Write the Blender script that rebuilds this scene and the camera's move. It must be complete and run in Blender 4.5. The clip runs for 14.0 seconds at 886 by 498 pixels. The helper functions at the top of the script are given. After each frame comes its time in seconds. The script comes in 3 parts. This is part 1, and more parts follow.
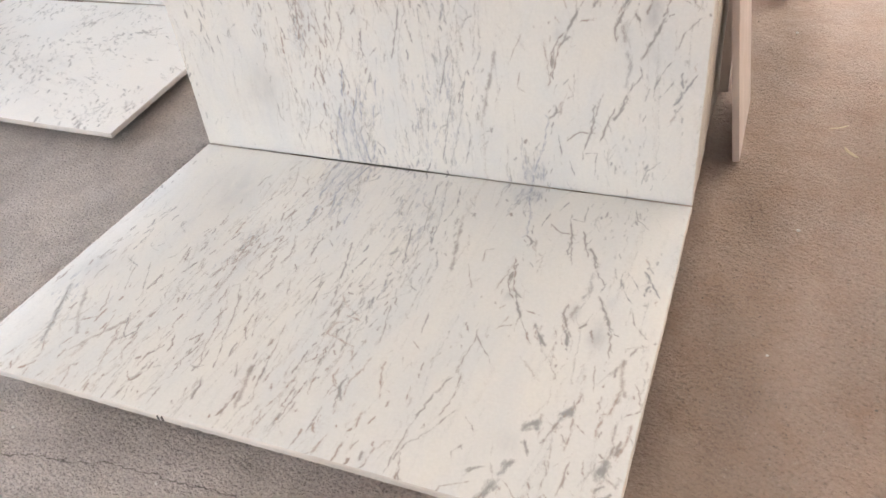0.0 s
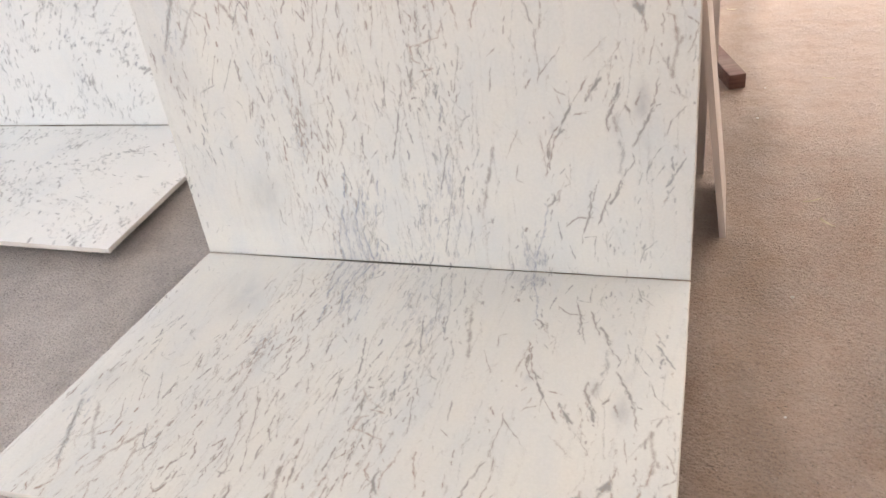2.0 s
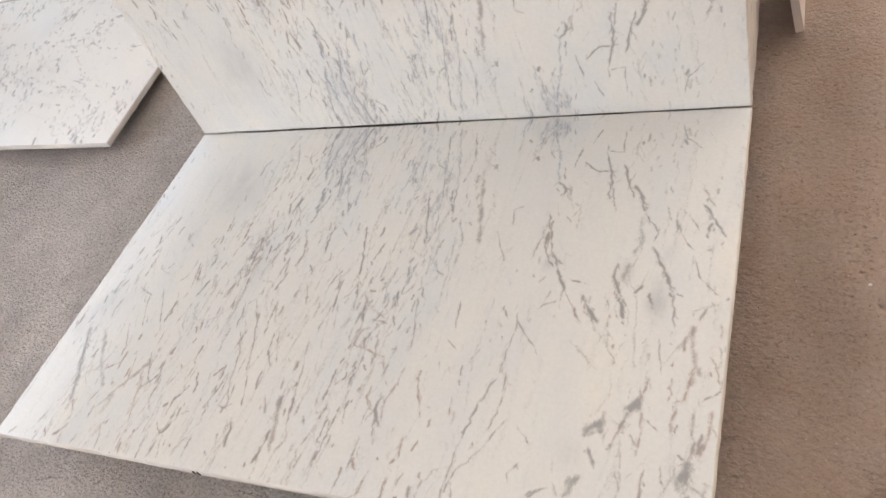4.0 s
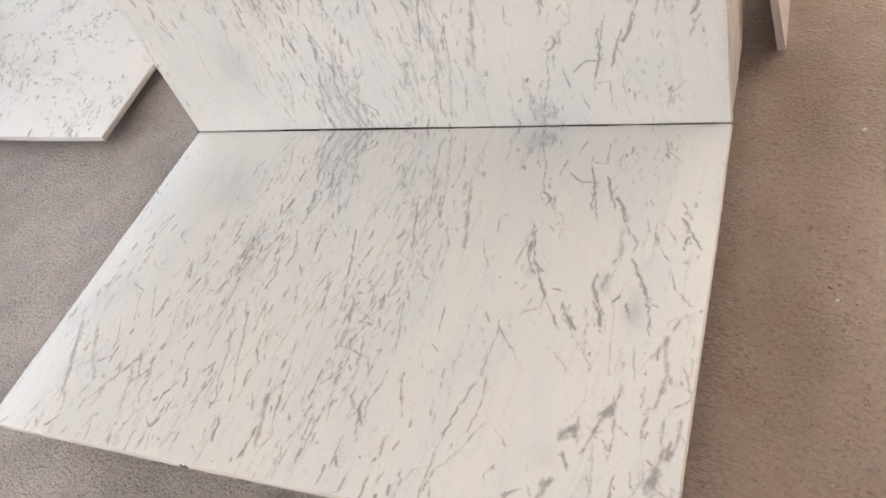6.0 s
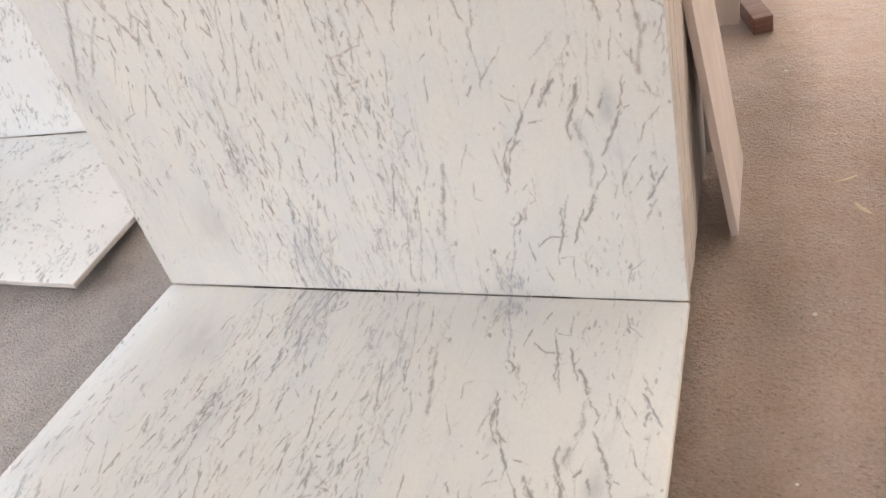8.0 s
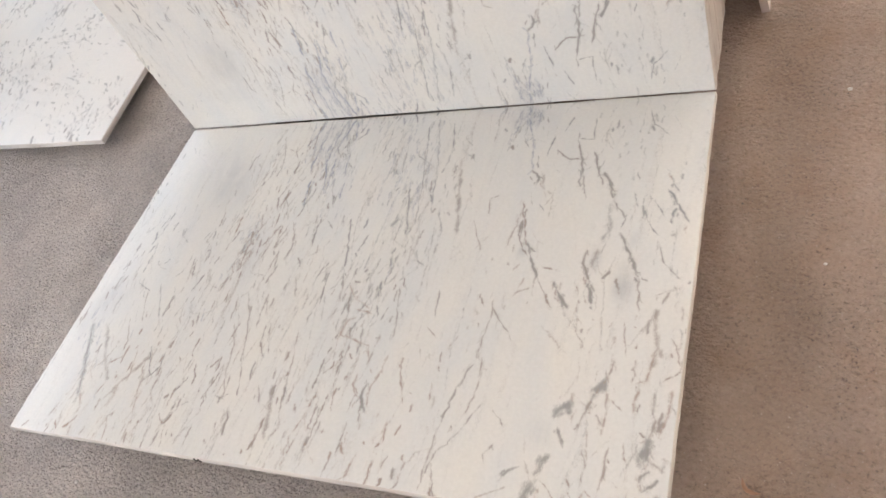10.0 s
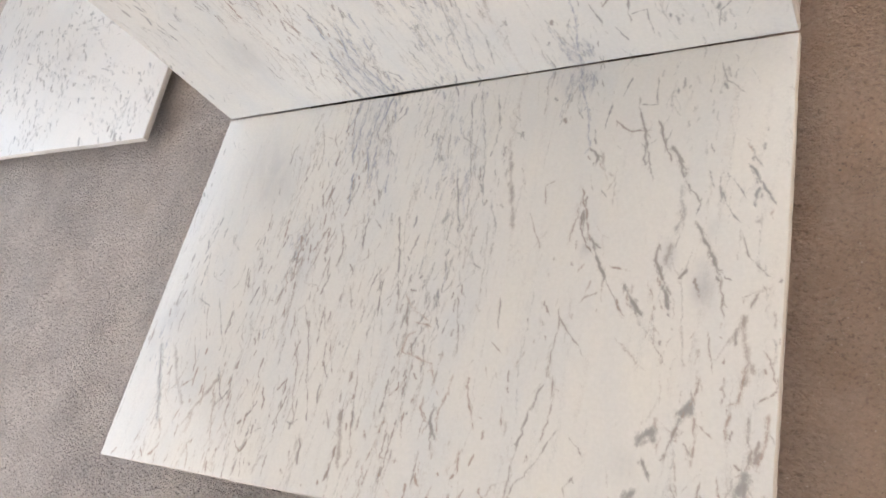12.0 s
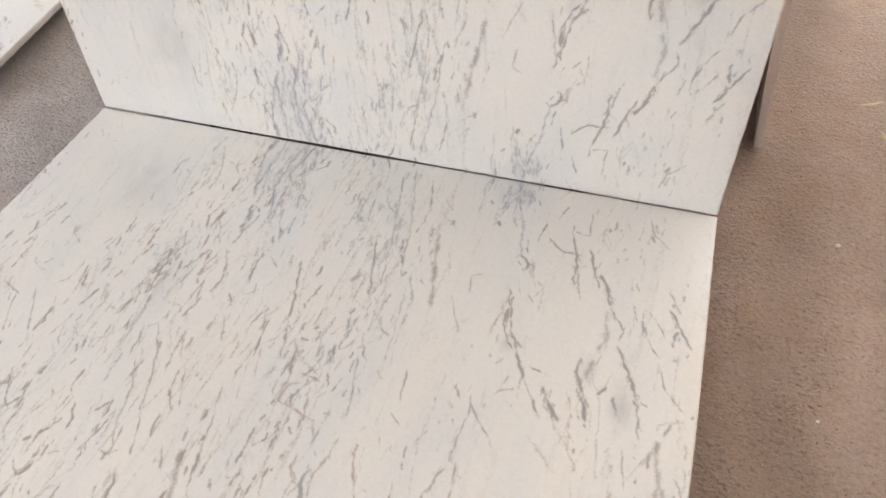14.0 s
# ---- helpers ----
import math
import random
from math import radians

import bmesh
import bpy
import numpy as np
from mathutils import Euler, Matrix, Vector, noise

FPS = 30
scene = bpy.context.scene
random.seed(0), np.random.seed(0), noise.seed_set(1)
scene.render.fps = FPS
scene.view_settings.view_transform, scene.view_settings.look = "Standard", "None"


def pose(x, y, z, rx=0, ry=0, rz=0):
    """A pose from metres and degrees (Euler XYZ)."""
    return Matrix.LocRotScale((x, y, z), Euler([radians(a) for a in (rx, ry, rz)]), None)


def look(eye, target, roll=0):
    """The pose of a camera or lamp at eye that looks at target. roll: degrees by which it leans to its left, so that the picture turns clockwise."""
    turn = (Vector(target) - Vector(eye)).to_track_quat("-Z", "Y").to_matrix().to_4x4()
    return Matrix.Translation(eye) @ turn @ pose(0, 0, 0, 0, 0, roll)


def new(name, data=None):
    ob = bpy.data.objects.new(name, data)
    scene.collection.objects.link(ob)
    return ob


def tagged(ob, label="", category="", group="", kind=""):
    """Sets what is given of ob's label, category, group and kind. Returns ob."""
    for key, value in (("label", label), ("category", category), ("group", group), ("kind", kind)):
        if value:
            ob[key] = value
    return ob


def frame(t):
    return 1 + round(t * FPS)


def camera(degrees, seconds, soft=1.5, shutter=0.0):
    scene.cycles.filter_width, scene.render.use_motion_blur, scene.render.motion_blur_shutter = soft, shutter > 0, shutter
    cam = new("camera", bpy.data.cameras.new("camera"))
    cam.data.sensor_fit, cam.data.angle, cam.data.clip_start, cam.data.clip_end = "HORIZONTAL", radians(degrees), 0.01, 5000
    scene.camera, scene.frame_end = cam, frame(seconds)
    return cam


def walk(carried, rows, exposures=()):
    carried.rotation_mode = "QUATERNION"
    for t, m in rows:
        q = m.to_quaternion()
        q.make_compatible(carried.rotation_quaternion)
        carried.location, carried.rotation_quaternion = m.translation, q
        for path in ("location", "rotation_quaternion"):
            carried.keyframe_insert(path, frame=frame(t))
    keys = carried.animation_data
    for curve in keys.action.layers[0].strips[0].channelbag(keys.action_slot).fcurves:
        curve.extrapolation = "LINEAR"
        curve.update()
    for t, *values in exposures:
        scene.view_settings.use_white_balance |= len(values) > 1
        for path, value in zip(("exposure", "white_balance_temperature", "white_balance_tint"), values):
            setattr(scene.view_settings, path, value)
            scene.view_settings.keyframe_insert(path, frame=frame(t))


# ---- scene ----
cam = camera(60.7, 14.0)
PATH = [
    (0, (1.728, -1.664, 1.408), (1.014, -0.336, 0.094), -10.04),
    (0.5, (1.696, -1.654, 1.402), (0.996, -0.322, 0.084), -11.22),
    (1, (1.658, -1.665, 1.401), (1.017, -0.293, 0.094), -11.56),
    (1.5, (1.646, -1.768, 1.440), (1.042, -0.321, 0.199), -10.58),
    (2, (1.623, -1.773, 1.436), (0.980, -0.244, 0.320), -10.41),
    (2.3, (1.635, -1.719, 1.423), (0.955, -0.132, 0.413), -9.19),
    (2.5, (1.654, -1.657, 1.424), (0.942, -0.059, 0.456), -8.96),
    (2.7, (1.670, -1.577, 1.445), (0.926, 0.001, 0.466), -9.69),
    (3, (1.704, -1.476, 1.430), (0.896, 0.017, 0.373), -14.10),
    (3.2, (1.712, -1.401, 1.384), (0.865, -0.055, 0.171), -20.09),
    (3.5, (1.726, -1.325, 1.351), (0.852, -0.182, -0.038), -27.18),
    (3.7, (1.733, -1.311, 1.341), (0.846, -0.233, -0.092), -29.25),
    (5.8, (1.767, -1.312, 1.377), (0.890, -0.339, -0.134), -31.40),
    (6, (1.773, -1.310, 1.388), (0.905, -0.279, -0.090), -28.58),
    (6.5, (1.776, -1.322, 1.400), (0.936, -0.127, 0.034), -23.72),
    (7, (1.796, -1.314, 1.409), (0.975, -0.003, 0.142), -21.11),
    (7.2, (1.796, -1.315, 1.415), (0.985, 0.054, 0.203), -19.33),
    (9.3, (1.799, -1.295, 1.408), (0.945, -0.086, 0.063), -24.91),
    (9.5, (1.800, -1.291, 1.393), (0.931, -0.187, -0.030), -28.17),
    (10, (1.835, -1.281, 1.404), (0.927, -0.325, -0.100), -34.65),
    (10.2, (1.884, -1.302, 1.415), (0.936, -0.379, -0.086), -37.07),
    (10.5, (1.941, -1.313, 1.414), (0.952, -0.424, -0.080), -39.15),
    (11, (1.973, -1.285, 1.415), (0.952, -0.525, -0.128), -46.47),
    (11.5, (1.921, -1.160, 1.396), (0.858, -0.489, -0.160), -53.21),
    (11.8, (1.864, -1.047, 1.385), (0.770, -0.405, -0.161), -54.70),
    (12, (1.821, -0.982, 1.387), (0.723, -0.339, -0.156), -53.86),
    (12.3, (1.816, -0.940, 1.376), (0.722, -0.233, -0.142), -49.93),
    (12.5, (1.798, -0.947, 1.391), (0.773, -0.100, -0.104), -41.87),
    (12.8, (1.781, -0.951, 1.360), (0.855, 0.186, -0.000), -26.97),
    (13, (1.750, -0.959, 1.377), (0.877, 0.238, 0.033), -22.30),
    (13.3, (1.663, -1.004, 1.379), (0.886, 0.239, 0.018), -15.33),
    (13.5, (1.611, -1.046, 1.363), (0.898, 0.193, -0.036), -12.08),
    (13.8, (1.495, -1.158, 1.356), (0.936, 0.078, -0.114), -7.08),
    (14, (1.416, -1.217, 1.364), (0.959, -0.040, -0.187), -5.37),
]
EXPOSURES = [(0.0, 1.87, 7080, 9.5), (1.0, 1.87, 7080, 9.5), (2.0, 1.85, 7080, 9.5), (2.5, 1.50, 7080, 9.5), (3.0, 1.50, 7080, 9.5), (3.5, 1.79, 7080, 9.5), (6.0, 1.82, 7080, 9.5), (7.0, 1.87, 7080, 9.5), (9.5, 1.77, 7080, 9.5), (10.5, 1.86, 7080, 9.5), (11.5, 1.88, 7080, 9.5), (12.0, 1.77, 7080, 9.5), (12.5, 1.82, 7080, 9.5), (13.5, 1.85, 7080, 9.5), (14.0, 1.87, 7080, 9.5)]
walk(cam, [(t, look(eye, target, roll)) for t, eye, target, roll in PATH], EXPOSURES)

# ---- world and sun ----
SUN_TURN, SUN_HIGH = math.atan2(0.5, 0.86), radians(50)  # clockwise from +y
world = bpy.data.worlds.new("sky")
scene.world = world
world.use_nodes = True
wn, wl = world.node_tree.nodes, world.node_tree.links
sky = wn.new("ShaderNodeTexSky")
sky.sky_type, sky.sun_disc = "NISHITA", False
sky.air_density, sky.dust_density = 0.8, 5.0
sky.sun_elevation, sky.sun_rotation = SUN_HIGH, SUN_TURN
wl.new(sky.outputs[0], wn["Background"].inputs[0])
wn["Background"].inputs[1].default_value = 0.15

sun_data = bpy.data.lights.new("sun", "SUN")
sun_data.energy, sun_data.angle, sun_data.color = 5.0, radians(0.3), (1.0, 0.95, 0.88)
sun = new("sun", sun_data)
to_sun = Vector((math.sin(SUN_TURN) * math.cos(SUN_HIGH), math.cos(SUN_TURN) * math.cos(SUN_HIGH), math.sin(SUN_HIGH)))
sun.matrix_world = look(to_sun * 20, (0, 0, 0))


# ---- materials ----
class Mat:
    """A node material with short calls to add nodes and links."""

    def __init__(self, name, rough=0.6):
        self.m = bpy.data.materials.new(name)
        self.m.use_nodes = True
        self.n, self.l = self.m.node_tree.nodes, self.m.node_tree.links
        self.b = self.n["Principled BSDF"]
        self.b.inputs["Roughness"].default_value = rough

    def node(self, kind, **values):
        nd = self.n.new(kind)
        for k, v in values.items():
            nd.inputs[k.replace("_", " ")].default_value = v
        return nd

    def link(self, a, b):
        self.l.new(a, b)
        return self

    def coords(self, scale=(1, 1, 1), turn=0.0, kind="Object"):
        tc = self.n.new("ShaderNodeTexCoord")
        mp = self.n.new("ShaderNodeMapping")
        mp.inputs["Scale"].default_value = scale
        mp.inputs["Rotation"].default_value = (0, 0, turn)
        self.l.new(tc.outputs[kind], mp.inputs[0])
        return mp.outputs[0]

    def noise(self, vec, scale, detail=4.0, rough=0.55, warp=0.0):
        nd = self.node("ShaderNodeTexNoise", Scale=scale, Detail=detail, Roughness=rough, Distortion=warp)
        self.l.new(vec, nd.inputs["Vector"])
        return nd.outputs["Fac"]

    def ramp(self, fac, *stops):
        nd = self.n.new("ShaderNodeValToRGB")
        els = nd.color_ramp.elements
        while len(els) < len(stops):
            els.new(0.5)
        for e, (at, c) in zip(els, stops):
            e.position, e.color = at, (*c, 1) if isinstance(c, tuple) else (c, c, c, 1)
        self.l.new(fac, nd.inputs[0])
        return nd.outputs[0]

    def mix(self, fac, a, b, how="MIX"):
        nd = self.n.new("ShaderNodeMix")
        nd.data_type, nd.blend_type = "RGBA", how
        for v, s in ((fac, nd.inputs[0]), (a, nd.inputs[6]), (b, nd.inputs[7])):
            if isinstance(v, bpy.types.NodeSocket):
                self.l.new(v, s)
            else:
                s.default_value = v if isinstance(v, float) else (*v, 1)
        return nd.outputs[2]

    def math(self, op, a, b=0.0):
        nd = self.n.new("ShaderNodeMath")
        nd.operation = op
        for v, s in ((a, nd.inputs[0]), (b, nd.inputs[1])):
            if isinstance(v, bpy.types.NodeSocket):
                self.l.new(v, s)
            else:
                s.default_value = v
        return nd.outputs[0]

    def colour(self, socket):
        self.l.new(socket, self.b.inputs["Base Color"])
        return self

    def rough(self, socket):
        self.l.new(socket, self.b.inputs["Roughness"])
        return self

    def bump(self, *heights):
        last = None
        for h, strength, dist in heights:
            nd = self.node("ShaderNodeBump", Strength=strength, Distance=dist)
            self.l.new(h, nd.inputs["Height"])
            if last:
                self.l.new(last, nd.inputs["Normal"])
            last = nd.outputs[0]
        self.l.new(last, self.b.inputs["Normal"])
        return self


def marble_polished(name, warm, mean, cool, gloss=(0.09, 0.16)):
    """Polished white marble: the veins come from the slab's own vein field, finer grain from noise."""
    m = Mat(name, 0.15)
    at = m.n.new("ShaderNodeAttribute")
    at.attribute_name = "vein"
    sep = m.n.new("ShaderNodeSeparateColor")
    m.link(at.outputs["Color"], sep.inputs[0])
    vein, brown, cloud = sep.outputs[0], sep.outputs[1], sep.outputs[2]
    co = m.coords()
    soft = m.noise(m.coords((5, 1.6, 3)), 1.6, 5)
    base = m.ramp(soft, (0.3, warm), (0.5, mean), (0.7, cool))
    grain = m.ramp(m.noise(co, 130, 3), (0.3, 0.94), (0.7, 1.0))
    base = m.mix(1.0, base, grain, "MULTIPLY")
    patch = m.math("MULTIPLY", cloud, m.ramp(m.noise(m.coords((2.2, 1, 1)), 14, 6, 0.65), (0.3, 0.35), (0.62, 1.25)))
    base = m.mix(patch, base, (0.51, 0.522, 0.535))
    ink = m.ramp(brown, (0.0, (0.26, 0.29, 0.375)), (0.28, (0.30, 0.304, 0.306)), (1.0, (0.37, 0.285, 0.25)))
    # the veins break up into crystals: a fine noise eats into their edges
    bite = m.math("ADD", m.noise(m.coords((1.3, 0.8, 1)), 210, 4, 0.7), m.math("MULTIPLY", vein, 0.42))
    rag = m.math("MULTIPLY", vein, m.ramp(bite, (0.48, 0.22), (0.72, 1.05)))
    m.colour(m.mix(m.ramp(rag, (0.03, 0.0), (0.3, 0.43), (0.62, 0.83), (1.0, 0.97)), base, ink))
    m.rough(m.ramp(m.noise(co, 6, 5), (0.3, gloss[0]), (0.7, gloss[1])))
    m.bump((m.noise(co, 2.2, 2), 0.05, 0.01))
    m.b.inputs["IOR"].default_value = 1.6
    return m.m


def marble_sawn(name, a, b, along=(3, 3, 60)):
    """Raw sawn or broken marble edge."""
    m = Mat(name, 0.75)
    info = m.n.new("ShaderNodeObjectInfo")
    co = m.coords(along)
    c = m.ramp(m.noise(co, 1.0, 6, 0.65), (0.3, a), (0.7, b))
    tone = m.ramp(info.outputs["Random"], (0.0, 0.94), (1.0, 1.03))
    c = m.mix(1.0, c, tone, "MULTIPLY")
    stain = m.ramp(m.noise(m.coords((2, 2, 2)), 2.5, 5), (0.5, 0.0), (0.75, 0.4))
    m.colour(m.mix(stain, c, (0.40, 0.33, 0.27)))
    m.bump((m.noise(co, 3.0, 6, 0.7), 0.5, 0.004))
    return m.m


def concrete():
    """Dusty worn concrete with grit, pits, reddish dust, one long crack, and some light and shade put into the colour.
    """
    m = Mat("dusty_concrete", 0.85)
    co = m.coords()
    sep = m.n.new("ShaderNodeSeparateXYZ")
    m.link(co, sep.inputs[0])
    x, y = sep.outputs[0], sep.outputs[1]
    big = m.noise(co, 0.9, 6, 0.6)
    mid = m.noise(co, 7.0, 6, 0.65)
    fine = m.noise(co, 95.0, 4, 0.7)
    grit = m.noise(m.coords((1, 1.35, 1)), 55.0, 3, 0.6, 0.05)
    c = m.ramp(mid, (0.28, (0.452, 0.40, 0.371)), (0.5, (0.567, 0.506, 0.471)), (0.75, (0.642, 0.58, 0.544)))
    c = m.mix(1.0, c, m.ramp(big, (0.3, 0.84), (0.7, 1.1)), "MULTIPLY")
    # reddish dust lies on the +x side
    edge = m.math("ADD", x, m.math("MULTIPLY", m.math("SUBTRACT", big, 0.5), 1.2))
    red = m.math("MULTIPLY", m.ramp(m.math("MULTIPLY", m.math("ADD", edge, 1.0), 0.25), (0.45, 0.0), (0.7, 1.0)), m.ramp(mid, (0.2, 0.5), (0.7, 0.95)))
    # farther along y the dust is painted paler for the brighter light there
    pale = m.ramp(m.math("ADD", m.math("MULTIPLY", y, 0.4), m.math("MULTIPLY", m.math("SUBTRACT", big, 0.5), 0.5)), (0.05, 0.0), (0.5, 1.0))
    smooth = m.math("SUBTRACT", 1.0, m.math("MULTIPLY", red, m.math("ADD", 0.3, m.math("MULTIPLY", pale, 0.68))))
    c = m.mix(red, c, m.mix(pale, (0.385, 0.262, 0.194), (0.45, 0.331, 0.264)))
    # brown dirt strip along the slab, with the slab's shadow painted into it
    dirt_shade_band = m.math("ABSOLUTE", m.math("SUBTRACT", m.math("ADD", x, m.math("MULTIPLY", m.math("SUBTRACT", m.noise(co, 3.0, 5), 0.5), 0.25)), 1.76))
    c = m.mix(m.ramp(dirt_shade_band, (0.03, 0.6), (0.17, 0.0)), c, (0.24, 0.165, 0.12))
    c = m.mix(smooth, c, m.mix(1.0, c, m.ramp(fine, (0.30, 0.84), (0.62, 1.08)), "MULTIPLY"))
    # grain relief; its shaded hollows and lit tops are painted into the colour too
    sand = m.noise(m.coords((1, 1.2, 1), 0.4), 105.0, 3, 0.6, 0.3)
    rub = m.ramp(m.noise(m.coords((1, 1, 1), 0.7), 2.6, 6, 0.65), (0.38, 0.35), (0.60, 1.0))
    c = m.mix(m.math("MULTIPLY", rub, m.math("SUBTRACT", 1.0, m.math("MULTIPLY", red, m.math("ADD", 0.35, m.math("MULTIPLY", pale, 0.45))))), c, m.mix(1.0, c, m.ramp(sand, (0.33, 0.50), (0.43, 0.97), (0.58, 1.04), (0.70, 1.22)), "MULTIPLY"))
    pits = m.ramp(grit, (0.60, 0.0), (0.68, 1.0))
    spots = m.ramp(m.noise(m.coords((1.2, 1, 1)), 21, 5, 0.7, 0.5), (0.60, 0.0), (0.74, 0.7))
    c = m.mix(m.math("MULTIPLY", spots, m.math("SUBTRACT", 0.35, m.math("MULTIPLY", red, 0.31))), c, (0.17, 0.13, 0.105))
    pits = m.math("MULTIPLY", pits, m.ramp(m.noise(co, 3.5, 4), (0.4, 0.1), (0.65, 0.9)))
    pits = m.math("MULTIPLY", pits, smooth)
    c = m.mix(m.math("MULTIPLY", pits, 0.42), c, (0.13, 0.11, 0.095))
    speck = m.math("MULTIPLY", m.ramp(m.noise(co, 150, 2, 0.5), (0.64, 0.0), (0.70, 1.0)), m.ramp(m.noise(m.coords((1, 1, 1), 1.0), 5, 4), (0.42, 0.0), (0.6, 1.0)))
    c = m.mix(m.math("MULTIPLY", speck, 0.7), c, (0.10, 0.085, 0.075))
    glint = m.ramp(m.noise(m.coords((1, 1, 1), 2.0), 170, 2, 0.5), (0.68, 0.0), (0.74, 0.5))
    c = m.mix(glint, c, (0.62, 0.57, 0.53))
    # the crack wanders along y = -1.2 to -1.0
    cv = m.n.new("ShaderNodeFloatCurve")
    pts = cv.mapping.curves[0].points
    way = ((0.0, 0.17), (0.17, 0.177), (0.34, 0.206), (0.46, 0.278), (0.6, 0.304), (0.69, 0.363), (0.74, 0.382), (0.8, 0.353), (0.822, 0.379), (0.88, 0.348), (1.0, 0.30))
    while len(pts) < len(way):
        pts.new(0.5, 0.5)
    for q, (px, py) in zip(pts, way):
        q.location, q.handle_type = (px, py), "VECTOR"
    cv.mapping.update()
    m.link(m.math("DIVIDE", m.math("ADD", x, 0.9), 3.0), cv.inputs["Value"])
    jag = m.math("MULTIPLY", m.math("SUBTRACT", m.noise(co, 9.0, 8, 0.75), 0.5), 0.075)
    line = m.math("ADD", m.math("SUBTRACT", cv.outputs[0], 1.39), jag)
    off = m.math("ABSOLUTE", m.math("SUBTRACT", y, line))
    wide = m.math("MULTIPLY", m.ramp(m.noise(co, 14, 4), (0.35, 0.25), (0.7, 1.0)), 0.0027)
    crack = m.math("LESS_THAN", off, wide)
    near = m.math("MULTIPLY", m.math("GREATER_THAN", x, -0.9), m.math("LESS_THAN", x, 2.3))
    crack = m.math("MULTIPLY", crack, near)
    c = m.mix(m.math("MULTIPLY", crack, 0.72), c, (0.075, 0.06, 0.05))
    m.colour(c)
    m.rough(m.ramp(mid, (0.3, 0.55), (0.7, 0.8)))
    low = m.math("SUBTRACT", m.math("MULTIPLY", fine, m.math("MULTIPLY", 0.38, smooth)), m.math("ADD", m.math("ADD", m.math("MULTIPLY", pits, 1.2), speck), m.math("MULTIPLY", crack, 2.0)))
    worn = m.ramp(m.noise(co, 2.6, 5), (0.38, 0.15), (0.58, 1.0))
    lumps = m.math("MULTIPLY", m.noise(m.coords((1, 1.4, 1), 0.3), 38, 6, 0.66, 0.1), m.math("MULTIPLY", worn, smooth))
    m.bump((m.noise(co, 6, 4, 0.6), 0.3, 0.03), (lumps, 0.8, 0.026), (m.math("MULTIPLY", m.math("MULTIPLY", sand, smooth), rub), 1.0, 0.020), (low, 1.0, 0.012))
    return m.m


def timber(name, a, b):
    m = Mat(name, 0.7)
    g = m.noise(m.coords((3, 60, 60)), 1.0, 6, 0.6, 0.5)
    c = m.ramp(g, (0.3, a), (0.7, b))
    m.colour(m.mix(m.ramp(m.noise(m.coords(), 9, 5), (0.5, 0.0), (0.75, 0.5)), c, (0.2, 0.16, 0.13)))
    m.bump((g, 0.4, 0.003))
    return m.m


def plain(name, a, b, scale=20.0, rough=0.8):
    m = Mat(name, rough)
    f = m.noise(m.coords(), scale, 5)
    m.colour(m.ramp(f, (0.3, a), (0.7, b)))
    m.bump((f, 0.3, 0.004))
    return m.m


MARBLE = marble_polished("polished_marble", (0.775, 0.758, 0.718), (0.750, 0.744, 0.722), (0.70, 0.712, 0.712))
MARBLE_WHITE = marble_polished("polished_white_marble", (0.79, 0.78, 0.757), (0.795, 0.786, 0.767), (0.765, 0.766, 0.757), (0.28, 0.40))
EDGE = marble_sawn("sawn_marble_edge", (0.62, 0.585, 0.545), (0.74, 0.71, 0.67))
RAW = marble_sawn("raw_marble", (0.56, 0.515, 0.48), (0.69, 0.645, 0.61), (40, 40, 2))
GREY = marble_sawn("grey_marble", (0.26, 0.235, 0.215), (0.38, 0.345, 0.32), (30, 30, 2))
PINK = marble_sawn("dusty_marble", (0.52, 0.45, 0.42), (0.64, 0.57, 0.53), (14, 14, 1.5))
CONCRETE = concrete()
BEARER = timber("weathered_timber", (0.16, 0.12, 0.09), (0.30, 0.24, 0.18))
REDWOOD = timber("red_brown_timber", (0.10, 0.045, 0.035), (0.22, 0.115, 0.09))
STRAW = plain("dry_straw", (0.66, 0.57, 0.40), (0.80, 0.72, 0.55), 60)
CHALK = plain("marble_chip", (0.60, 0.57, 0.53), (0.8, 0.78, 0.75), 80)
GRIT = plain("grey_grit", (0.14, 0.12, 0.10), (0.27, 0.24, 0.21), 90)
SHAVING = plain("orange_shaving", (0.30, 0.17, 0.11), (0.39, 0.235, 0.16), 70)
UNSEEN_ROOF = plain("unseen_roof_sheet", (0.30, 0.30, 0.30), (0.42, 0.41, 0.39), 3)
def translucent(name, tint):
    """Milky sheet that lets daylight through, for the unseen sheets added overhead."""
    m = Mat(name, 0.6)
    tr = m.n.new("ShaderNodeBsdfTranslucent")
    tr.inputs[0].default_value = (*tint, 1)
    mx = m.n.new("ShaderNodeMixShader")
    mx.inputs[0].default_value = 0.75
    m.b.inputs["Base Color"].default_value = (0.7, 0.69, 0.66, 1)
    m.link(m.b.outputs[0], mx.inputs[1]).link(tr.outputs[0], mx.inputs[2])
    m.link(mx.outputs[0], m.n["Material Output"].inputs[0])
    return m.m


CLEAR = translucent("translucent_sheet", (0.78, 0.78, 0.78))
BLUISH = translucent("bluish_translucent_sheet", (0.68, 0.77, 0.88))
PLASTER = plain("bounce_plaster", (0.62, 0.55, 0.48), (0.74, 0.67, 0.60), 2)
STEEL = plain("dark_steel", (0.07, 0.06, 0.055), (0.13, 0.11, 0.10), 30, 0.55)
DUST = plain("pale_dust", (0.26, 0.185, 0.14), (0.31, 0.225, 0.175), 40)


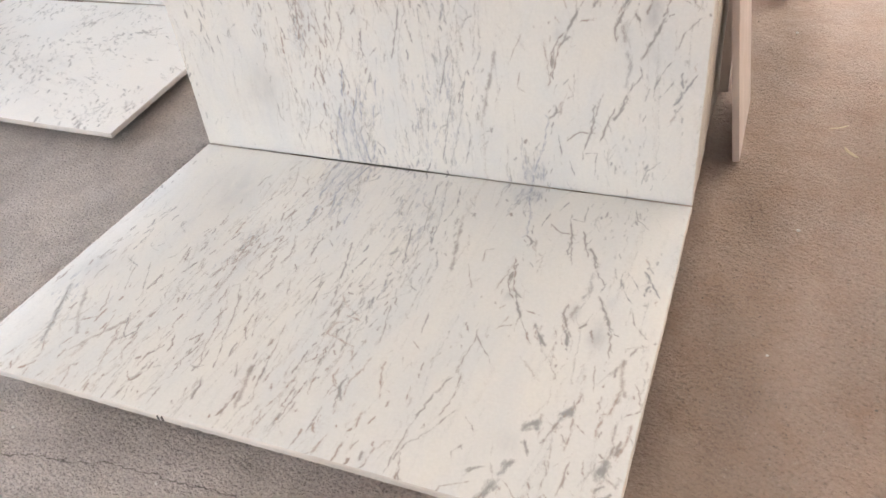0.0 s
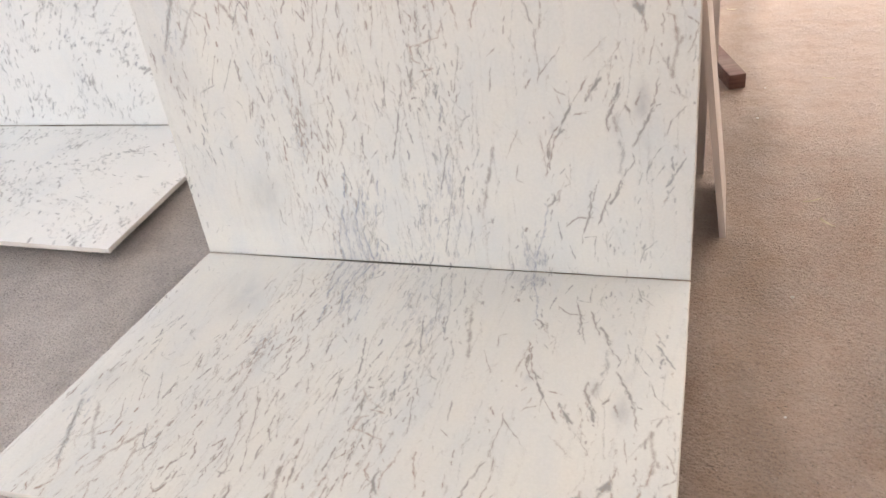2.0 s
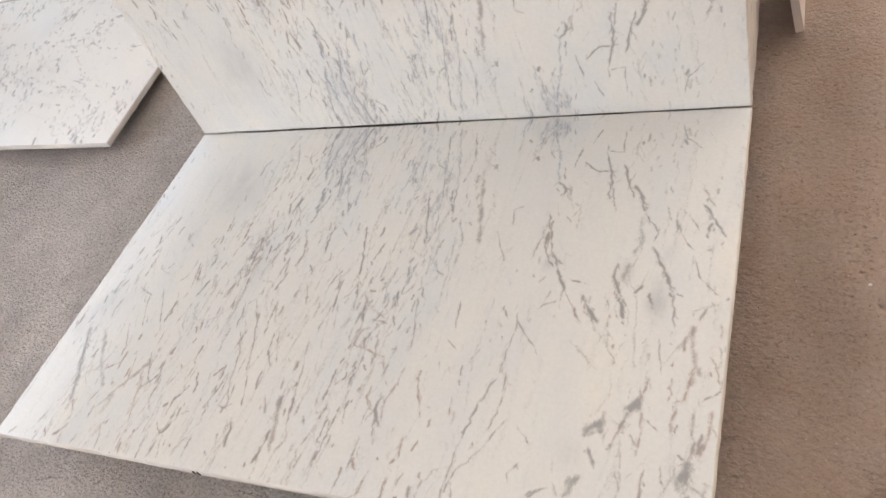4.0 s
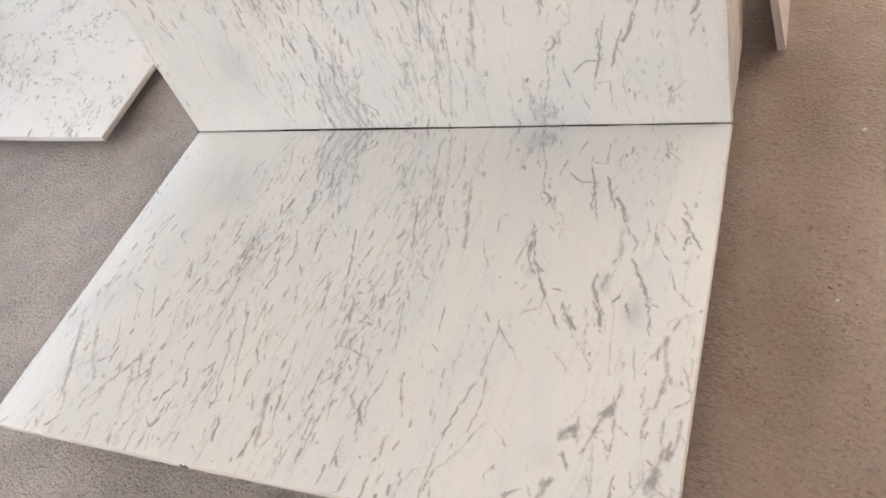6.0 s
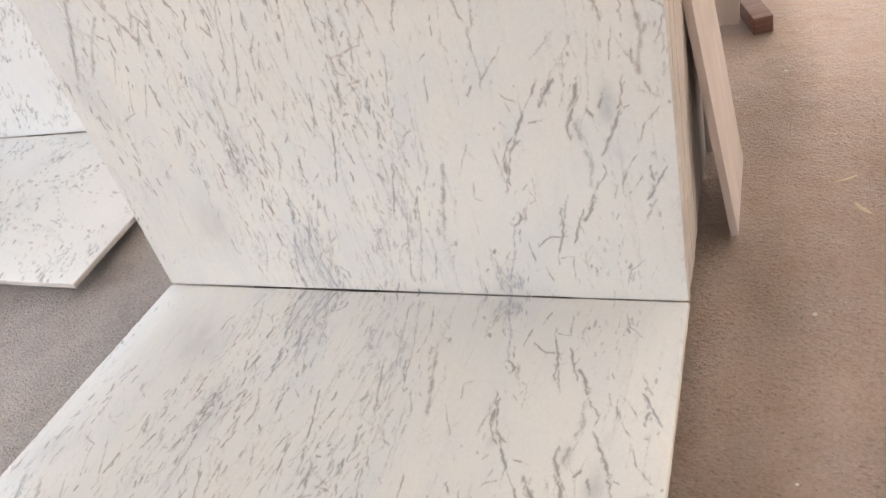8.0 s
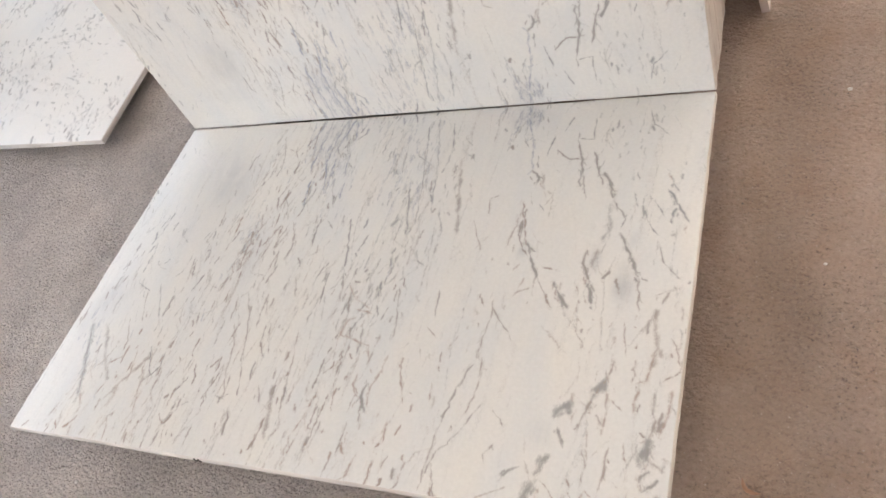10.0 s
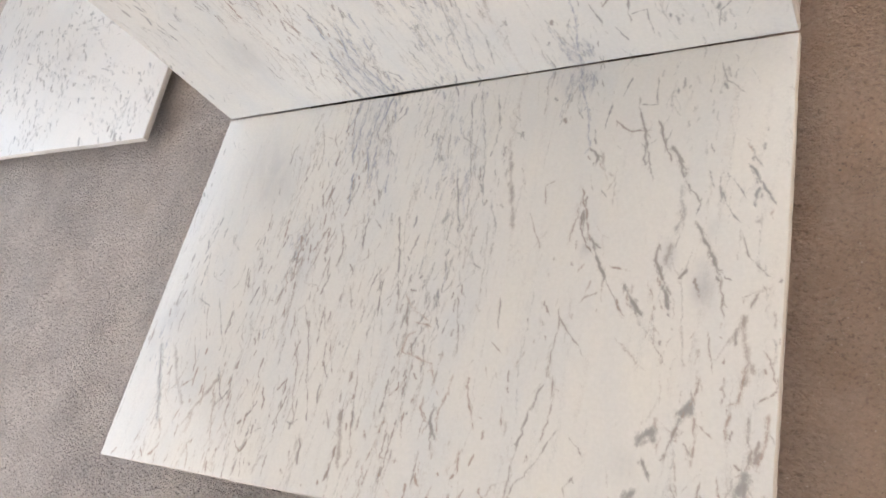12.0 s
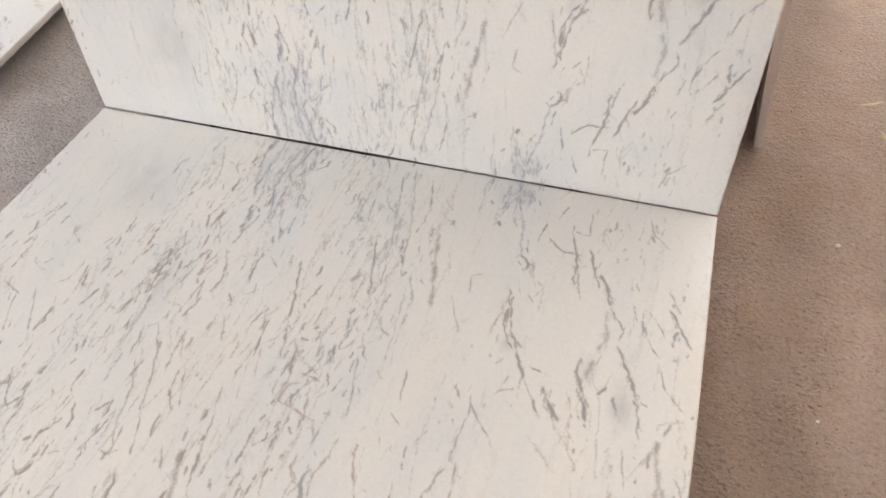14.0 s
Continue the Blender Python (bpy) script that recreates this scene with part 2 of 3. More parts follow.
# ---- mesh helpers ----
def finish(name, bm, material, parent=None, label=""):
    me = bpy.data.meshes.new(name)
    bmesh.ops.recalc_face_normals(bm, faces=bm.faces)
    bm.to_mesh(me)
    bm.free()
    me.materials.append(material)
    ob = new(name, me)
    ob.parent = parent
    if label:
        ob["label"] = label
    return ob


def box(bm, lo, hi, bevel=0.0):
    r = bmesh.ops.create_cube(bm, size=1.0)["verts"]
    for v in r:
        v.co = [lo[i] + (v.co[i] + 0.5) * (hi[i] - lo[i]) for i in range(3)]
    if bevel:
        es = {e for v in r for e in v.link_edges}
        bmesh.ops.bevel(bm, geom=list(es), offset=bevel, segments=2, affect="EDGES", profile=0.6)


# ---- the vein field of a slab ----
class Veins:
    """A field of marble veins over u (along the seam) and v (away from the seam), in metres."""

    def __init__(self, wide, deep, cell, seed):
        self.cell = cell
        self.nu, self.nv = int(wide / cell) + 1, int(deep / cell) + 1
        self.ink = np.zeros((self.nv, self.nu), np.float32)
        self.brown = np.full((self.nv, self.nu), 0.5, np.float32)
        self.cloud = np.zeros((self.nv, self.nu), np.float32)
        self.rng = np.random.default_rng(seed)

    def stroke(self, u, v, length, angle, width, dark, brown=0.5, bend=0.0, kink=0.0):
        """A tapered vein that starts at u, v; the angle is from the v axis. It wanders, swells and breaks; kink: sharp turns. Returns its end."""
        g, step = self.rng, self.cell * 0.7
        n = max(4, int(length / step))
        s = np.linspace(0, 1, n)
        a = angle + bend * (s - 0.5) + g.normal(0, 0.036 / (1 + 12 * length), n).cumsum()
        if kink:
            for at in g.uniform(0.15, 0.85, 1 + int(length / 0.05)):
                a[int(at * n):] += g.normal(0, kink)
        pu, pv = u + np.cumsum(np.sin(a)) * step, v + np.cumsum(np.cos(a)) * step
        # short joints: the line steps aside by a millimetre or two every few millimetres
        knots = max(3, int(length / 0.006) + 1)
        shake = np.interp(s * (knots - 1), np.arange(knots), g.normal(0, 0.0011, knots))
        pu, pv = pu + shake * np.cos(angle), pv - shake * np.sin(angle)
        swell = 0.6 + 0.4 * np.sin(g.uniform(0, 6.3) + s * length * g.uniform(50, 150) + np.sin(s * length * 210))
        swell = np.clip(swell + g.normal(0, 0.16, n), 0.1, 1.1)
        taper = np.clip(np.minimum(s, 1 - s) * 6, 0.45, 1)
        wide = np.maximum(width * taper * (0.5 + 0.6 * swell), self.cell * 0.42)
        tone = dark * np.clip(np.minimum(s, 1 - s) * 8, 0.15, 1) * (0.55 + 0.45 * swell)
        self.stamp(pu, pv, wide, tone, brown)
        return pu[-1], pv[-1], a[-1]

    def trail(self, way, width, dark, brown=0.5, ragged=0.0):
        """A vein along the line u, v, u, v ...: it wanders, swells, thins and breaks; ragged: chips lie along it."""
        g = self.rng
        q = np.array(way, float).reshape(-1, 2)
        at = np.concatenate([[0], np.cumsum(np.hypot(*np.diff(q, axis=0).T))])
        n = max(6, int(at[-1] / (self.cell * 0.7)))
        s = np.linspace(0, at[-1], n)
        pu, pv = np.interp(s, at, q[:, 0]), np.interp(s, at, q[:, 1])
        knots = max(4, int(at[-1] / 0.011) + 1)
        on = np.linspace(0, at[-1], knots)
        pu = pu + np.interp(s, on, g.normal(0, 0.0016, knots))
        pv = pv + np.interp(s, on, g.normal(0, 0.0010, knots))
        swell = np.clip(np.interp(s, on, g.normal(0.72, 0.30, knots)), 0.25, 1.15)
        ends = np.clip(np.minimum(s, at[-1] - s) / 0.012, 0.3, 1)
        self.stamp(pu, pv, np.maximum(width * ends * (0.45 + 0.6 * swell), self.cell * 0.42), dark * ends * (0.45 + 0.55 * swell), brown)
        for _ in range(int(ragged * at[-1] / 0.010)):
            i = g.integers(0, n - 1)
            turn = math.atan2(pu[min(n - 1, i + 3)] - pu[max(0, i - 3)], pv[min(n - 1, i + 3)] - pv[max(0, i - 3)])
            self.stroke(pu[i] + g.normal(0, width * 1.2), pv[i] + g.normal(0, width), g.uniform(0.008, 0.024), turn + g.normal(0, 0.3), max(0.0011, width * g.uniform(0.35, 0.8)), dark * g.uniform(0.4, 1.0), brown)

    def stamp(self, pu, pv, wide, tone, brown):
        """Lays a soft spot at each point of a line."""
        for x, y, w, k in zip(pu, pv, wide, tone):
            r = int(2.6 * w / self.cell) + 1
            i, j = int(round(x / self.cell)), int(round(y / self.cell))
            i0, i1, j0, j1 = max(0, i - r), min(self.nu, i + r + 1), max(0, j - r), min(self.nv, j + r + 1)
            if i0 >= i1 or j0 >= j1:
                continue
            gx = np.arange(i0, i1) * self.cell - x
            gy = np.arange(j0, j1) * self.cell - y
            spot = k * np.exp(-((gx[None] ** 2 + gy[:, None] ** 2) / (2 * w * w)) ** 1.1)
            part = self.ink[j0:j1, i0:i1]
            self.brown[j0:j1, i0:i1][spot > part] = brown
            np.maximum(part, spot, out=part)

    def blot(self, u, v, ru, rv, dark, turn=0.0):
        gu, gv = np.meshgrid(np.arange(self.nu) * self.cell - u, np.arange(self.nv) * self.cell - v)
        c, s = math.cos(turn), math.sin(turn)
        self.cloud += dark * np.exp(-(((gu * c - gv * s) / ru) ** 2 + ((gu * s + gv * c) / rv) ** 2) ** 1.3).astype(np.float32)

    def bleed(self, share):
        """Each vein bleeds a pale halo into the stone round it, longer along v than across."""
        halo = self.ink.copy()
        for axis, times in ((0, 7), (1, 3)):
            for _ in range(times):
                halo = 0.5 * halo + 0.25 * (np.roll(halo, 1, axis) + np.roll(halo, -1, axis))
        self.ink = np.maximum(self.ink * 0.94, np.clip(halo * share + self.ink * 0.55, 0, 1))

    def colours(self):
        c = np.ones((self.nv * self.nu, 4), np.float32)
        c[:, 0], c[:, 1], c[:, 2] = self.ink.clip(0, 1).ravel(), self.brown.ravel(), self.cloud.clip(0, 0.9).ravel()
        return c


def long_veins():
    """Upright veins in drifts: brown dashes, blue-grey feathers at the seam, and grey chains round calm white fields at one side."""
    f = Veins(1.60, 1.02, 0.0021, 5)
    g = f.rng

    def calm(u, v):
        """1 in the white fields between the chains."""
        return max(math.exp(-((u - a) / p) ** 4 - ((v - b) / q) ** 4) for a, b, p, q in ((1.30, 0.76, 0.12, 0.15), (1.36, 0.32, 0.08, 0.12), (1.08, 0.52, 0.07, 0.10), (1.12, 0.30, 0.05, 0.10), (0.20, 0.14, 0.18, 0.16), (1.02, 0.72, 0.06, 0.08), (0.75, 0.66, 0.05, 0.06), (0.06, 0.85, 0.07, 0.2), (1.20, 0.88, 0.06, 0.06)))

    def tint(u, v):
        return min(1.0, max(0.25, g.normal(0.28 + 0.6 * v + 0.5 * noise.noise((u * 3, v * 3, 9.0)), 0.1)))

    # pale long streaks
    for _ in range(300):
        f.stroke(g.uniform(0, 1.6), g.uniform(-0.1, 0.95), g.uniform(0.08, 0.40), g.normal(0.0, 0.045), g.uniform(0.002, 0.006), g.uniform(0.04, 0.15), g.uniform(0.2, 0.9))
    for _ in range(170):
        u = g.choice((g.uniform(0, 1.6), g.normal(0.85, 0.12), g.normal(0.5, 0.15)))
        f.stroke(u, g.uniform(-0.05, 0.95), g.uniform(0.05, 0.30), g.normal(0.0, 0.06), 0.0012, g.uniform(0.18, 0.5), g.uniform(0.2, 0.8), g.normal(0, 0.1), 0.06)
    # drifts of short dashes, one below the other, that follow the flow of the stone
    made = 0
    while made < 305:
        u, v = g.uniform(-0.02, 1.62), g.uniform(-0.15, 1.0)
        drift = noise.noise((u * 9, v * 1.8, 1.3))
        if g.uniform() > (0.42 + 0.95 * drift) * (1 - 0.45 * (u > 1.02)):
            continue
        made += 1
        right = min(1.0, max(0.0, (u - 1.0) / 0.3))
        angle = g.normal(0.02 + 0.10 * noise.noise((u * 2.5, v * 2.5, 4.4)), 0.05 + 0.15 * right)
        brown, tone, left = tint(u, v), g.uniform(0.38, 1.0), g.uniform(0.06, 0.34)
        while left > 0:
            long = 0.014 + min(0.10, g.exponential(0.030))
            dark = tone * g.uniform(0.4, 1.1) * (1 - 0.9 * calm(u, v))
            slant = angle + g.normal(0.03, 0.14 + 0.12 * right)
            du = g.normal(0, 0.006)
            f.stroke(u + du, v, long, slant, g.uniform(0.0010, 0.0018), dark, brown, 0.0, 0.35 if g.uniform() < 0.5 else 0.0)
            if g.uniform() < 0.25:
                f.stroke(u + du + g.normal(0, 0.008), v + g.normal(0, 0.01), long * g.uniform(0.4, 0.9), slant + g.normal(0, 0.25), g.uniform(0.0010, 0.0018), dark * 0.8, brown)
            gap = long + g.exponential(0.020)
            u, v, left = u + gap * math.sin(angle), v + gap * math.cos(angle), left - gap
            angle += g.normal(0, 0.03)
    # single chips in loose crowds
    made = 0
    while made < 280:
        u, v = g.uniform(0, 1.6), g.uniform(-0.01, 1.02)
        if g.uniform() > (0.45 + 1.0 * noise.noise((u * 9, v * 6, 5.1))) * (1 - calm(u, v)):
            continue
        made += 1
        f.stroke(u, v, 0.008 + g.exponential(0.014), g.normal(0.02, 0.28), g.uniform(0.0013, 0.0024), g.uniform(0.25, 0.85), tint(u, v), 0.0, 0.3)
    # thin jointed veins that slant from drift to drift
    made = 0
    while made < 150:
        u, v = g.uniform(0, 1.6), g.uniform(-0.02, 1.0)
        if g.uniform() > (0.5 + 0.9 * noise.noise((u * 5, v * 3, 8.1))) * (1 - 0.8 * calm(u, v)):
            continue
        made += 1
        brown, tone, slant = tint(u, v), g.uniform(0.22, 0.55), g.choice((-1, 1)) * g.normal(0.32, 0.15)
        for _ in range(g.integers(1, 4)):
            u, v, slant = f.stroke(u, v, g.uniform(0.02, 0.06), slant, g.uniform(0.0010, 0.0016), tone, brown, 0.0, 0.25)
            slant += g.normal(0, 0.3)
    # blue-grey drifts that meet the seam, and the feathered ones farther out
    for u0, v0, su, sv, n, turn in ((0.56, 0.08, 0.035, 0.07, 95, 0.12), (0.64, 0.20, 0.03, 0.06, 45, 0.1), (0.70, 0.02, 0.12, 0.02, 40, 0.0), (1.15, 0.02, 0.025, 0.04, 45, 0.0), (0.86, 0.20, 0.03, 0.10, 70, 0.02), (0.92, 0.22, 0.02, 0.10, 40, 0.02), (0.45, 0.42, 0.02, 0.09, 40, 0.05), (0.12, 0.76, 0.04, 0.07, 30, 0.15)):
        for _ in range(n):
            dv = g.normal(0, sv)
            f.stroke(g.normal(u0, su) + turn * dv, abs(v0 + dv) - 0.01, g.uniform(0.015, 0.07), g.normal(turn, 0.11), g.uniform(0.0011, 0.0022), g.uniform(0.15, 0.5), g.uniform(0, 0.15), g.normal(0, 0.15))

    # the veins that one knows this stone by, each along its own line u, v, u, v ...
    def fine(*way):
        f.trail(way, 0.0013, 0.68, tint(*way[:2]))

    def medium(*way):
        f.trail(way, 0.0016, 0.80, tint(*way[:2]), 0.6)

    def strong(*way):
        f.trail(way, 0.0022, 0.84, 0.4, 1.2)

    def broad(*way):
        f.trail(way, 0.0046, 0.66, 0.35, 2.4)

    def soft(*way):
        f.trail(way, 0.0042, 0.48, tint(*way[:2]), 0.2)

    def rusty(*way):
        f.trail(way, 0.0017, 0.62, 1.0, 0.6)

    def feather(*way):
        f.trail(way, 0.0019, 0.60, 0.0, 0.8)

    feather(0.524, 0.007, 0.512, 0.063, 0.495, 0.103)
    feather(0.550, 0.012, 0.548, 0.125, 0.549, 0.199)
    feather(0.597, 0.012, 0.591, 0.114, 0.595, 0.170)
    feather(0.627, -0.001, 0.614, 0.062, 0.606, 0.129)
    feather(0.595, 0.157, 0.628, 0.272)
    feather(0.618, 0.142, 0.635, 0.259)
    feather(0.657, 0.131, 0.673, 0.217)
    feather(0.636, 0.008, 0.656, 0.083)
    feather(0.567, 0.220, 0.587, 0.323)
    feather(1.153, -0.032, 1.157, 0.044)
    feather(1.186, 0.020, 1.186, 0.073)
    feather(1.158, 0.040, 1.188, 0.129, 1.206, 0.220)
    feather(0.681, 0.231, 0.690, 0.301)
    strong(0.071, 0.703, 0.137, 0.838, 0.171, 0.917)
    f.trail((0.071, 0.703, 0.137, 0.838, 0.171, 0.917), 0.0060, 0.40, 0.15, 0.4)
    strong(1.202, 0.211, 1.227, 0.240, 1.225, 0.270)
    strong(1.237, 0.424, 1.258, 0.469, 1.285, 0.528)
    strong(1.376, 0.227, 1.401, 0.270, 1.414, 0.315)
    strong(1.439, 0.396, 1.472, 0.464, 1.494, 0.519)
    strong(1.398, 0.529, 1.410, 0.589)
    strong(1.319, 0.526, 1.339, 0.563, 1.370, 0.602)
    strong(0.595, 0.872, 0.625, 0.880)
    strong(0.968, 0.795, 0.970, 0.834, 0.996, 0.875)
    strong(0.916, 0.812, 0.906, 0.832)
    strong(1.392, 0.851, 1.411, 0.892)
    strong(1.343, 0.937, 1.320, 0.950, 1.304, 0.964)
    strong(1.559, 0.864, 1.556, 0.906)
    medium(0.167, 0.901, 0.201, 0.944)
    medium(0.305, 0.598, 0.308, 0.682)
    medium(0.326, 0.934, 0.312, 0.957)
    medium(0.428, 0.778, 0.444, 0.801)
    medium(0.457, 0.393, 0.469, 0.437, 0.469, 0.500)
    medium(0.466, 0.432, 0.476, 0.492)
    medium(0.544, 0.370, 0.528, 0.417, 0.509, 0.452)
    medium(0.640, 0.476, 0.668, 0.510)
    medium(0.752, 0.355, 0.784, 0.455, 0.812, 0.566)
    medium(0.804, 0.351, 0.807, 0.397)
    medium(0.889, 0.257, 0.926, 0.394)
    medium(0.828, 0.404, 0.811, 0.469)
    medium(1.208, 0.307, 1.209, 0.337, 1.237, 0.424)
    medium(1.286, 0.492, 1.320, 0.502)
    medium(1.252, 0.150, 1.287, 0.188, 1.321, 0.191)
    medium(1.294, 0.096, 1.316, 0.174, 1.347, 0.299)
    medium(1.345, 0.158, 1.363, 0.217, 1.387, 0.276)
    medium(1.414, 0.315, 1.440, 0.352, 1.448, 0.377)
    medium(1.494, 0.519, 1.507, 0.602)
    medium(1.377, 0.440, 1.376, 0.480, 1.399, 0.532)
    medium(1.524, 0.282, 1.561, 0.343, 1.582, 0.382)
    medium(0.652, 0.898, 0.662, 0.970)
    medium(0.860, 0.824, 0.852, 0.880)
    medium(1.032, 0.729, 1.048, 0.794, 1.066, 0.828)
    medium(1.048, 0.889, 1.054, 0.934)
    medium(1.199, 0.730, 1.178, 0.788, 1.171, 0.830, 1.163, 0.881)
    medium(1.212, 0.718, 1.219, 0.770)
    medium(1.188, 0.871, 1.191, 0.891)
    medium(1.045, 0.962, 1.046, 0.994, 1.044, 1.030)
    medium(1.478, 0.698, 1.467, 0.744, 1.451, 0.786)
    medium(1.449, 0.785, 1.439, 0.825, 1.425, 0.859)
    medium(1.427, 0.943, 1.436, 0.970)
    medium(1.491, 0.876, 1.490, 0.918, 1.484, 0.971)
    medium(1.460, 0.961, 1.454, 1.002, 1.491, 1.015)
    medium(1.553, 0.932, 1.556, 0.956)
    soft(0.127, 0.704, 0.200, 0.820, 0.245, 0.867)
    soft(0.343, 0.779, 0.315, 0.819, 0.286, 0.869, 0.257, 0.922)
    soft(1.012, 0.194, 1.063, 0.409)
    soft(0.898, 0.356, 0.874, 0.388)
    soft(1.405, 0.319, 1.419, 0.388, 1.405, 0.427)
    soft(1.401, 0.443, 1.395, 0.498)
    soft(0.740, 0.826, 0.776, 0.963)
    soft(1.484, 0.971, 1.474, 1.013)
    soft(1.536, 0.582, 1.548, 0.677, 1.542, 0.722)
    soft(1.588, 0.951, 1.567, 0.994)
    fine(0.239, 0.864, 0.225, 0.915)
    fine(0.201, 0.594, 0.245, 0.697)
    fine(0.190, 0.679, 0.231, 0.747, 0.236, 0.787)
    fine(0.233, 0.569, 0.297, 0.681)
    fine(0.281, 0.771, 0.301, 0.834, 0.303, 0.869)
    fine(0.329, 0.802, 0.362, 0.895, 0.380, 0.946)
    fine(0.315, 0.972, 0.332, 1.023)
    fine(0.399, 0.817, 0.404, 0.851)
    fine(0.412, 0.084, 0.442, 0.155, 0.441, 0.215)
    fine(0.345, 0.112, 0.326, 0.132, 0.327, 0.188)
    fine(0.459, 0.092, 0.488, 0.153)
    fine(0.316, 0.394, 0.297, 0.432)
    fine(0.506, 0.278, 0.536, 0.314, 0.544, 0.353)
    fine(0.538, 0.418, 0.530, 0.476, 0.516, 0.512)
    fine(0.573, 0.454, 0.587, 0.524)
    fine(0.571, 0.361, 0.599, 0.406, 0.616, 0.468)
    fine(0.634, 0.376, 0.638, 0.427)
    fine(0.852, 0.461, 0.854, 0.517)
    fine(0.818, 0.490, 0.811, 0.523)
    fine(0.875, 0.031, 0.917, 0.228, 0.945, 0.380)
    fine(0.900, 0.027, 0.943, 0.174, 0.978, 0.353)
    fine(0.839, 0.130, 0.849, 0.221)
    fine(0.948, 0.037, 0.977, 0.141)
    fine(0.838, 0.258, 0.847, 0.327)
    fine(1.148, 0.288, 1.119, 0.306, 1.133, 0.357)
    fine(1.097, 0.364, 1.119, 0.419, 1.141, 0.460)
    fine(1.208, 0.334, 1.203, 0.385, 1.195, 0.446)
    fine(1.316, 0.209, 1.335, 0.282)
    fine(1.331, 0.048, 1.339, 0.129, 1.298, 0.125)
    fine(1.285, 0.526, 1.326, 0.590)
    fine(1.457, 0.039, 1.473, 0.090, 1.514, 0.131)
    fine(1.498, 0.313, 1.532, 0.368)
    fine(1.478, 0.337, 1.509, 0.397, 1.524, 0.414)
    fine(1.524, 0.430, 1.540, 0.483, 1.580, 0.521)
    fine(1.277, 0.544, 1.246, 0.563, 1.235, 0.578)
    fine(0.521, 0.606, 0.531, 0.681)
    fine(0.549, 0.678, 0.577, 0.740, 0.598, 0.829, 0.621, 0.874)
    fine(0.541, 0.583, 0.586, 0.671, 0.622, 0.770, 0.657, 0.873)
    fine(0.628, 0.927, 0.644, 0.970)
    fine(0.641, 0.673, 0.651, 0.725, 0.678, 0.772)
    fine(0.649, 0.665, 0.691, 0.758)
    fine(0.658, 0.770, 0.671, 0.830)
    fine(0.696, 0.827, 0.727, 0.884)
    fine(0.742, 0.682, 0.762, 0.769, 0.782, 0.880, 0.800, 0.935)
    fine(0.852, 0.880, 0.835, 0.944, 0.838, 0.977, 0.847, 1.028)
    fine(0.667, 0.534, 0.694, 0.601)
    fine(0.806, 0.535, 0.822, 0.614)
    fine(0.861, 0.919, 0.924, 0.924)
    fine(0.964, 0.552, 0.994, 0.674, 0.992, 0.704)
    fine(1.064, 0.813, 1.087, 0.820)
    fine(1.026, 0.858, 1.024, 0.886)
    fine(1.068, 0.552, 1.078, 0.638)
    fine(1.068, 0.655, 1.099, 0.686)
    fine(1.062, 0.702, 1.078, 0.738)
    fine(1.203, 0.574, 1.206, 0.627, 1.199, 0.694, 1.199, 0.730)
    fine(1.163, 0.881, 1.158, 0.938, 1.157, 0.963, 1.159, 1.020)
    fine(1.200, 0.594, 1.234, 0.641, 1.268, 0.683)
    fine(1.218, 0.768, 1.219, 0.804, 1.204, 0.855)
    fine(1.240, 0.816, 1.218, 0.864, 1.190, 0.912, 1.168, 0.939, 1.160, 0.986)
    fine(1.258, 0.826, 1.295, 0.868)
    fine(1.146, 0.936, 1.132, 0.939, 1.114, 0.971, 1.110, 1.010, 1.092, 1.025)
    fine(1.014, 1.000, 0.989, 1.014, 0.978, 1.034)
    fine(1.384, 0.641, 1.420, 0.693)
    fine(1.470, 0.767, 1.478, 0.822, 1.474, 0.868)
    fine(1.381, 0.956, 1.418, 0.995, 1.428, 1.027)
    fine(1.330, 0.976, 1.273, 1.008, 1.270, 1.030)
    fine(1.443, 0.878, 1.456, 0.920, 1.454, 0.964)
    fine(1.517, 0.710, 1.515, 0.757)
    fine(1.554, 0.755, 1.562, 0.854)
    fine(1.537, 0.955, 1.534, 0.985, 1.525, 0.997)
    fine(1.571, 0.643, 1.586, 0.678, 1.596, 0.725)
    fine(1.481, 0.615, 1.495, 0.701)
    fine(1.276, 0.944, 1.266, 0.924, 1.284, 0.896)
    rusty(1.522, 0.234, 1.533, 0.267)
    rusty(1.566, 0.381, 1.572, 0.403)
    rusty(0.889, 0.640, 0.865, 0.656, 0.860, 0.693, 0.942, 0.714, 0.962, 0.763)
    rusty(0.828, 0.551, 0.864, 0.595, 0.916, 0.624)
    rusty(0.871, 0.620, 0.925, 0.634)
    rusty(0.999, 0.722, 0.996, 0.768, 0.984, 0.811, 0.991, 0.862)
    rusty(0.939, 0.775, 0.943, 0.822, 0.966, 0.842)
    rusty(1.548, 0.674, 1.539, 0.744, 1.515, 0.756)
    rusty(1.528, 0.755, 1.523, 0.812)
    rusty(1.589, 0.755, 1.583, 0.809, 1.575, 0.853)
    broad(1.413, 0.786, 1.410, 0.803, 1.389, 0.820, 1.381, 0.844)
    broad(1.392, 0.902, 1.373, 0.943)
    broad(1.470, 0.739, 1.448, 0.785)
    broad(1.371, 0.957, 1.359, 0.990, 1.347, 1.025)
    broad(1.558, 0.850, 1.546, 0.901)
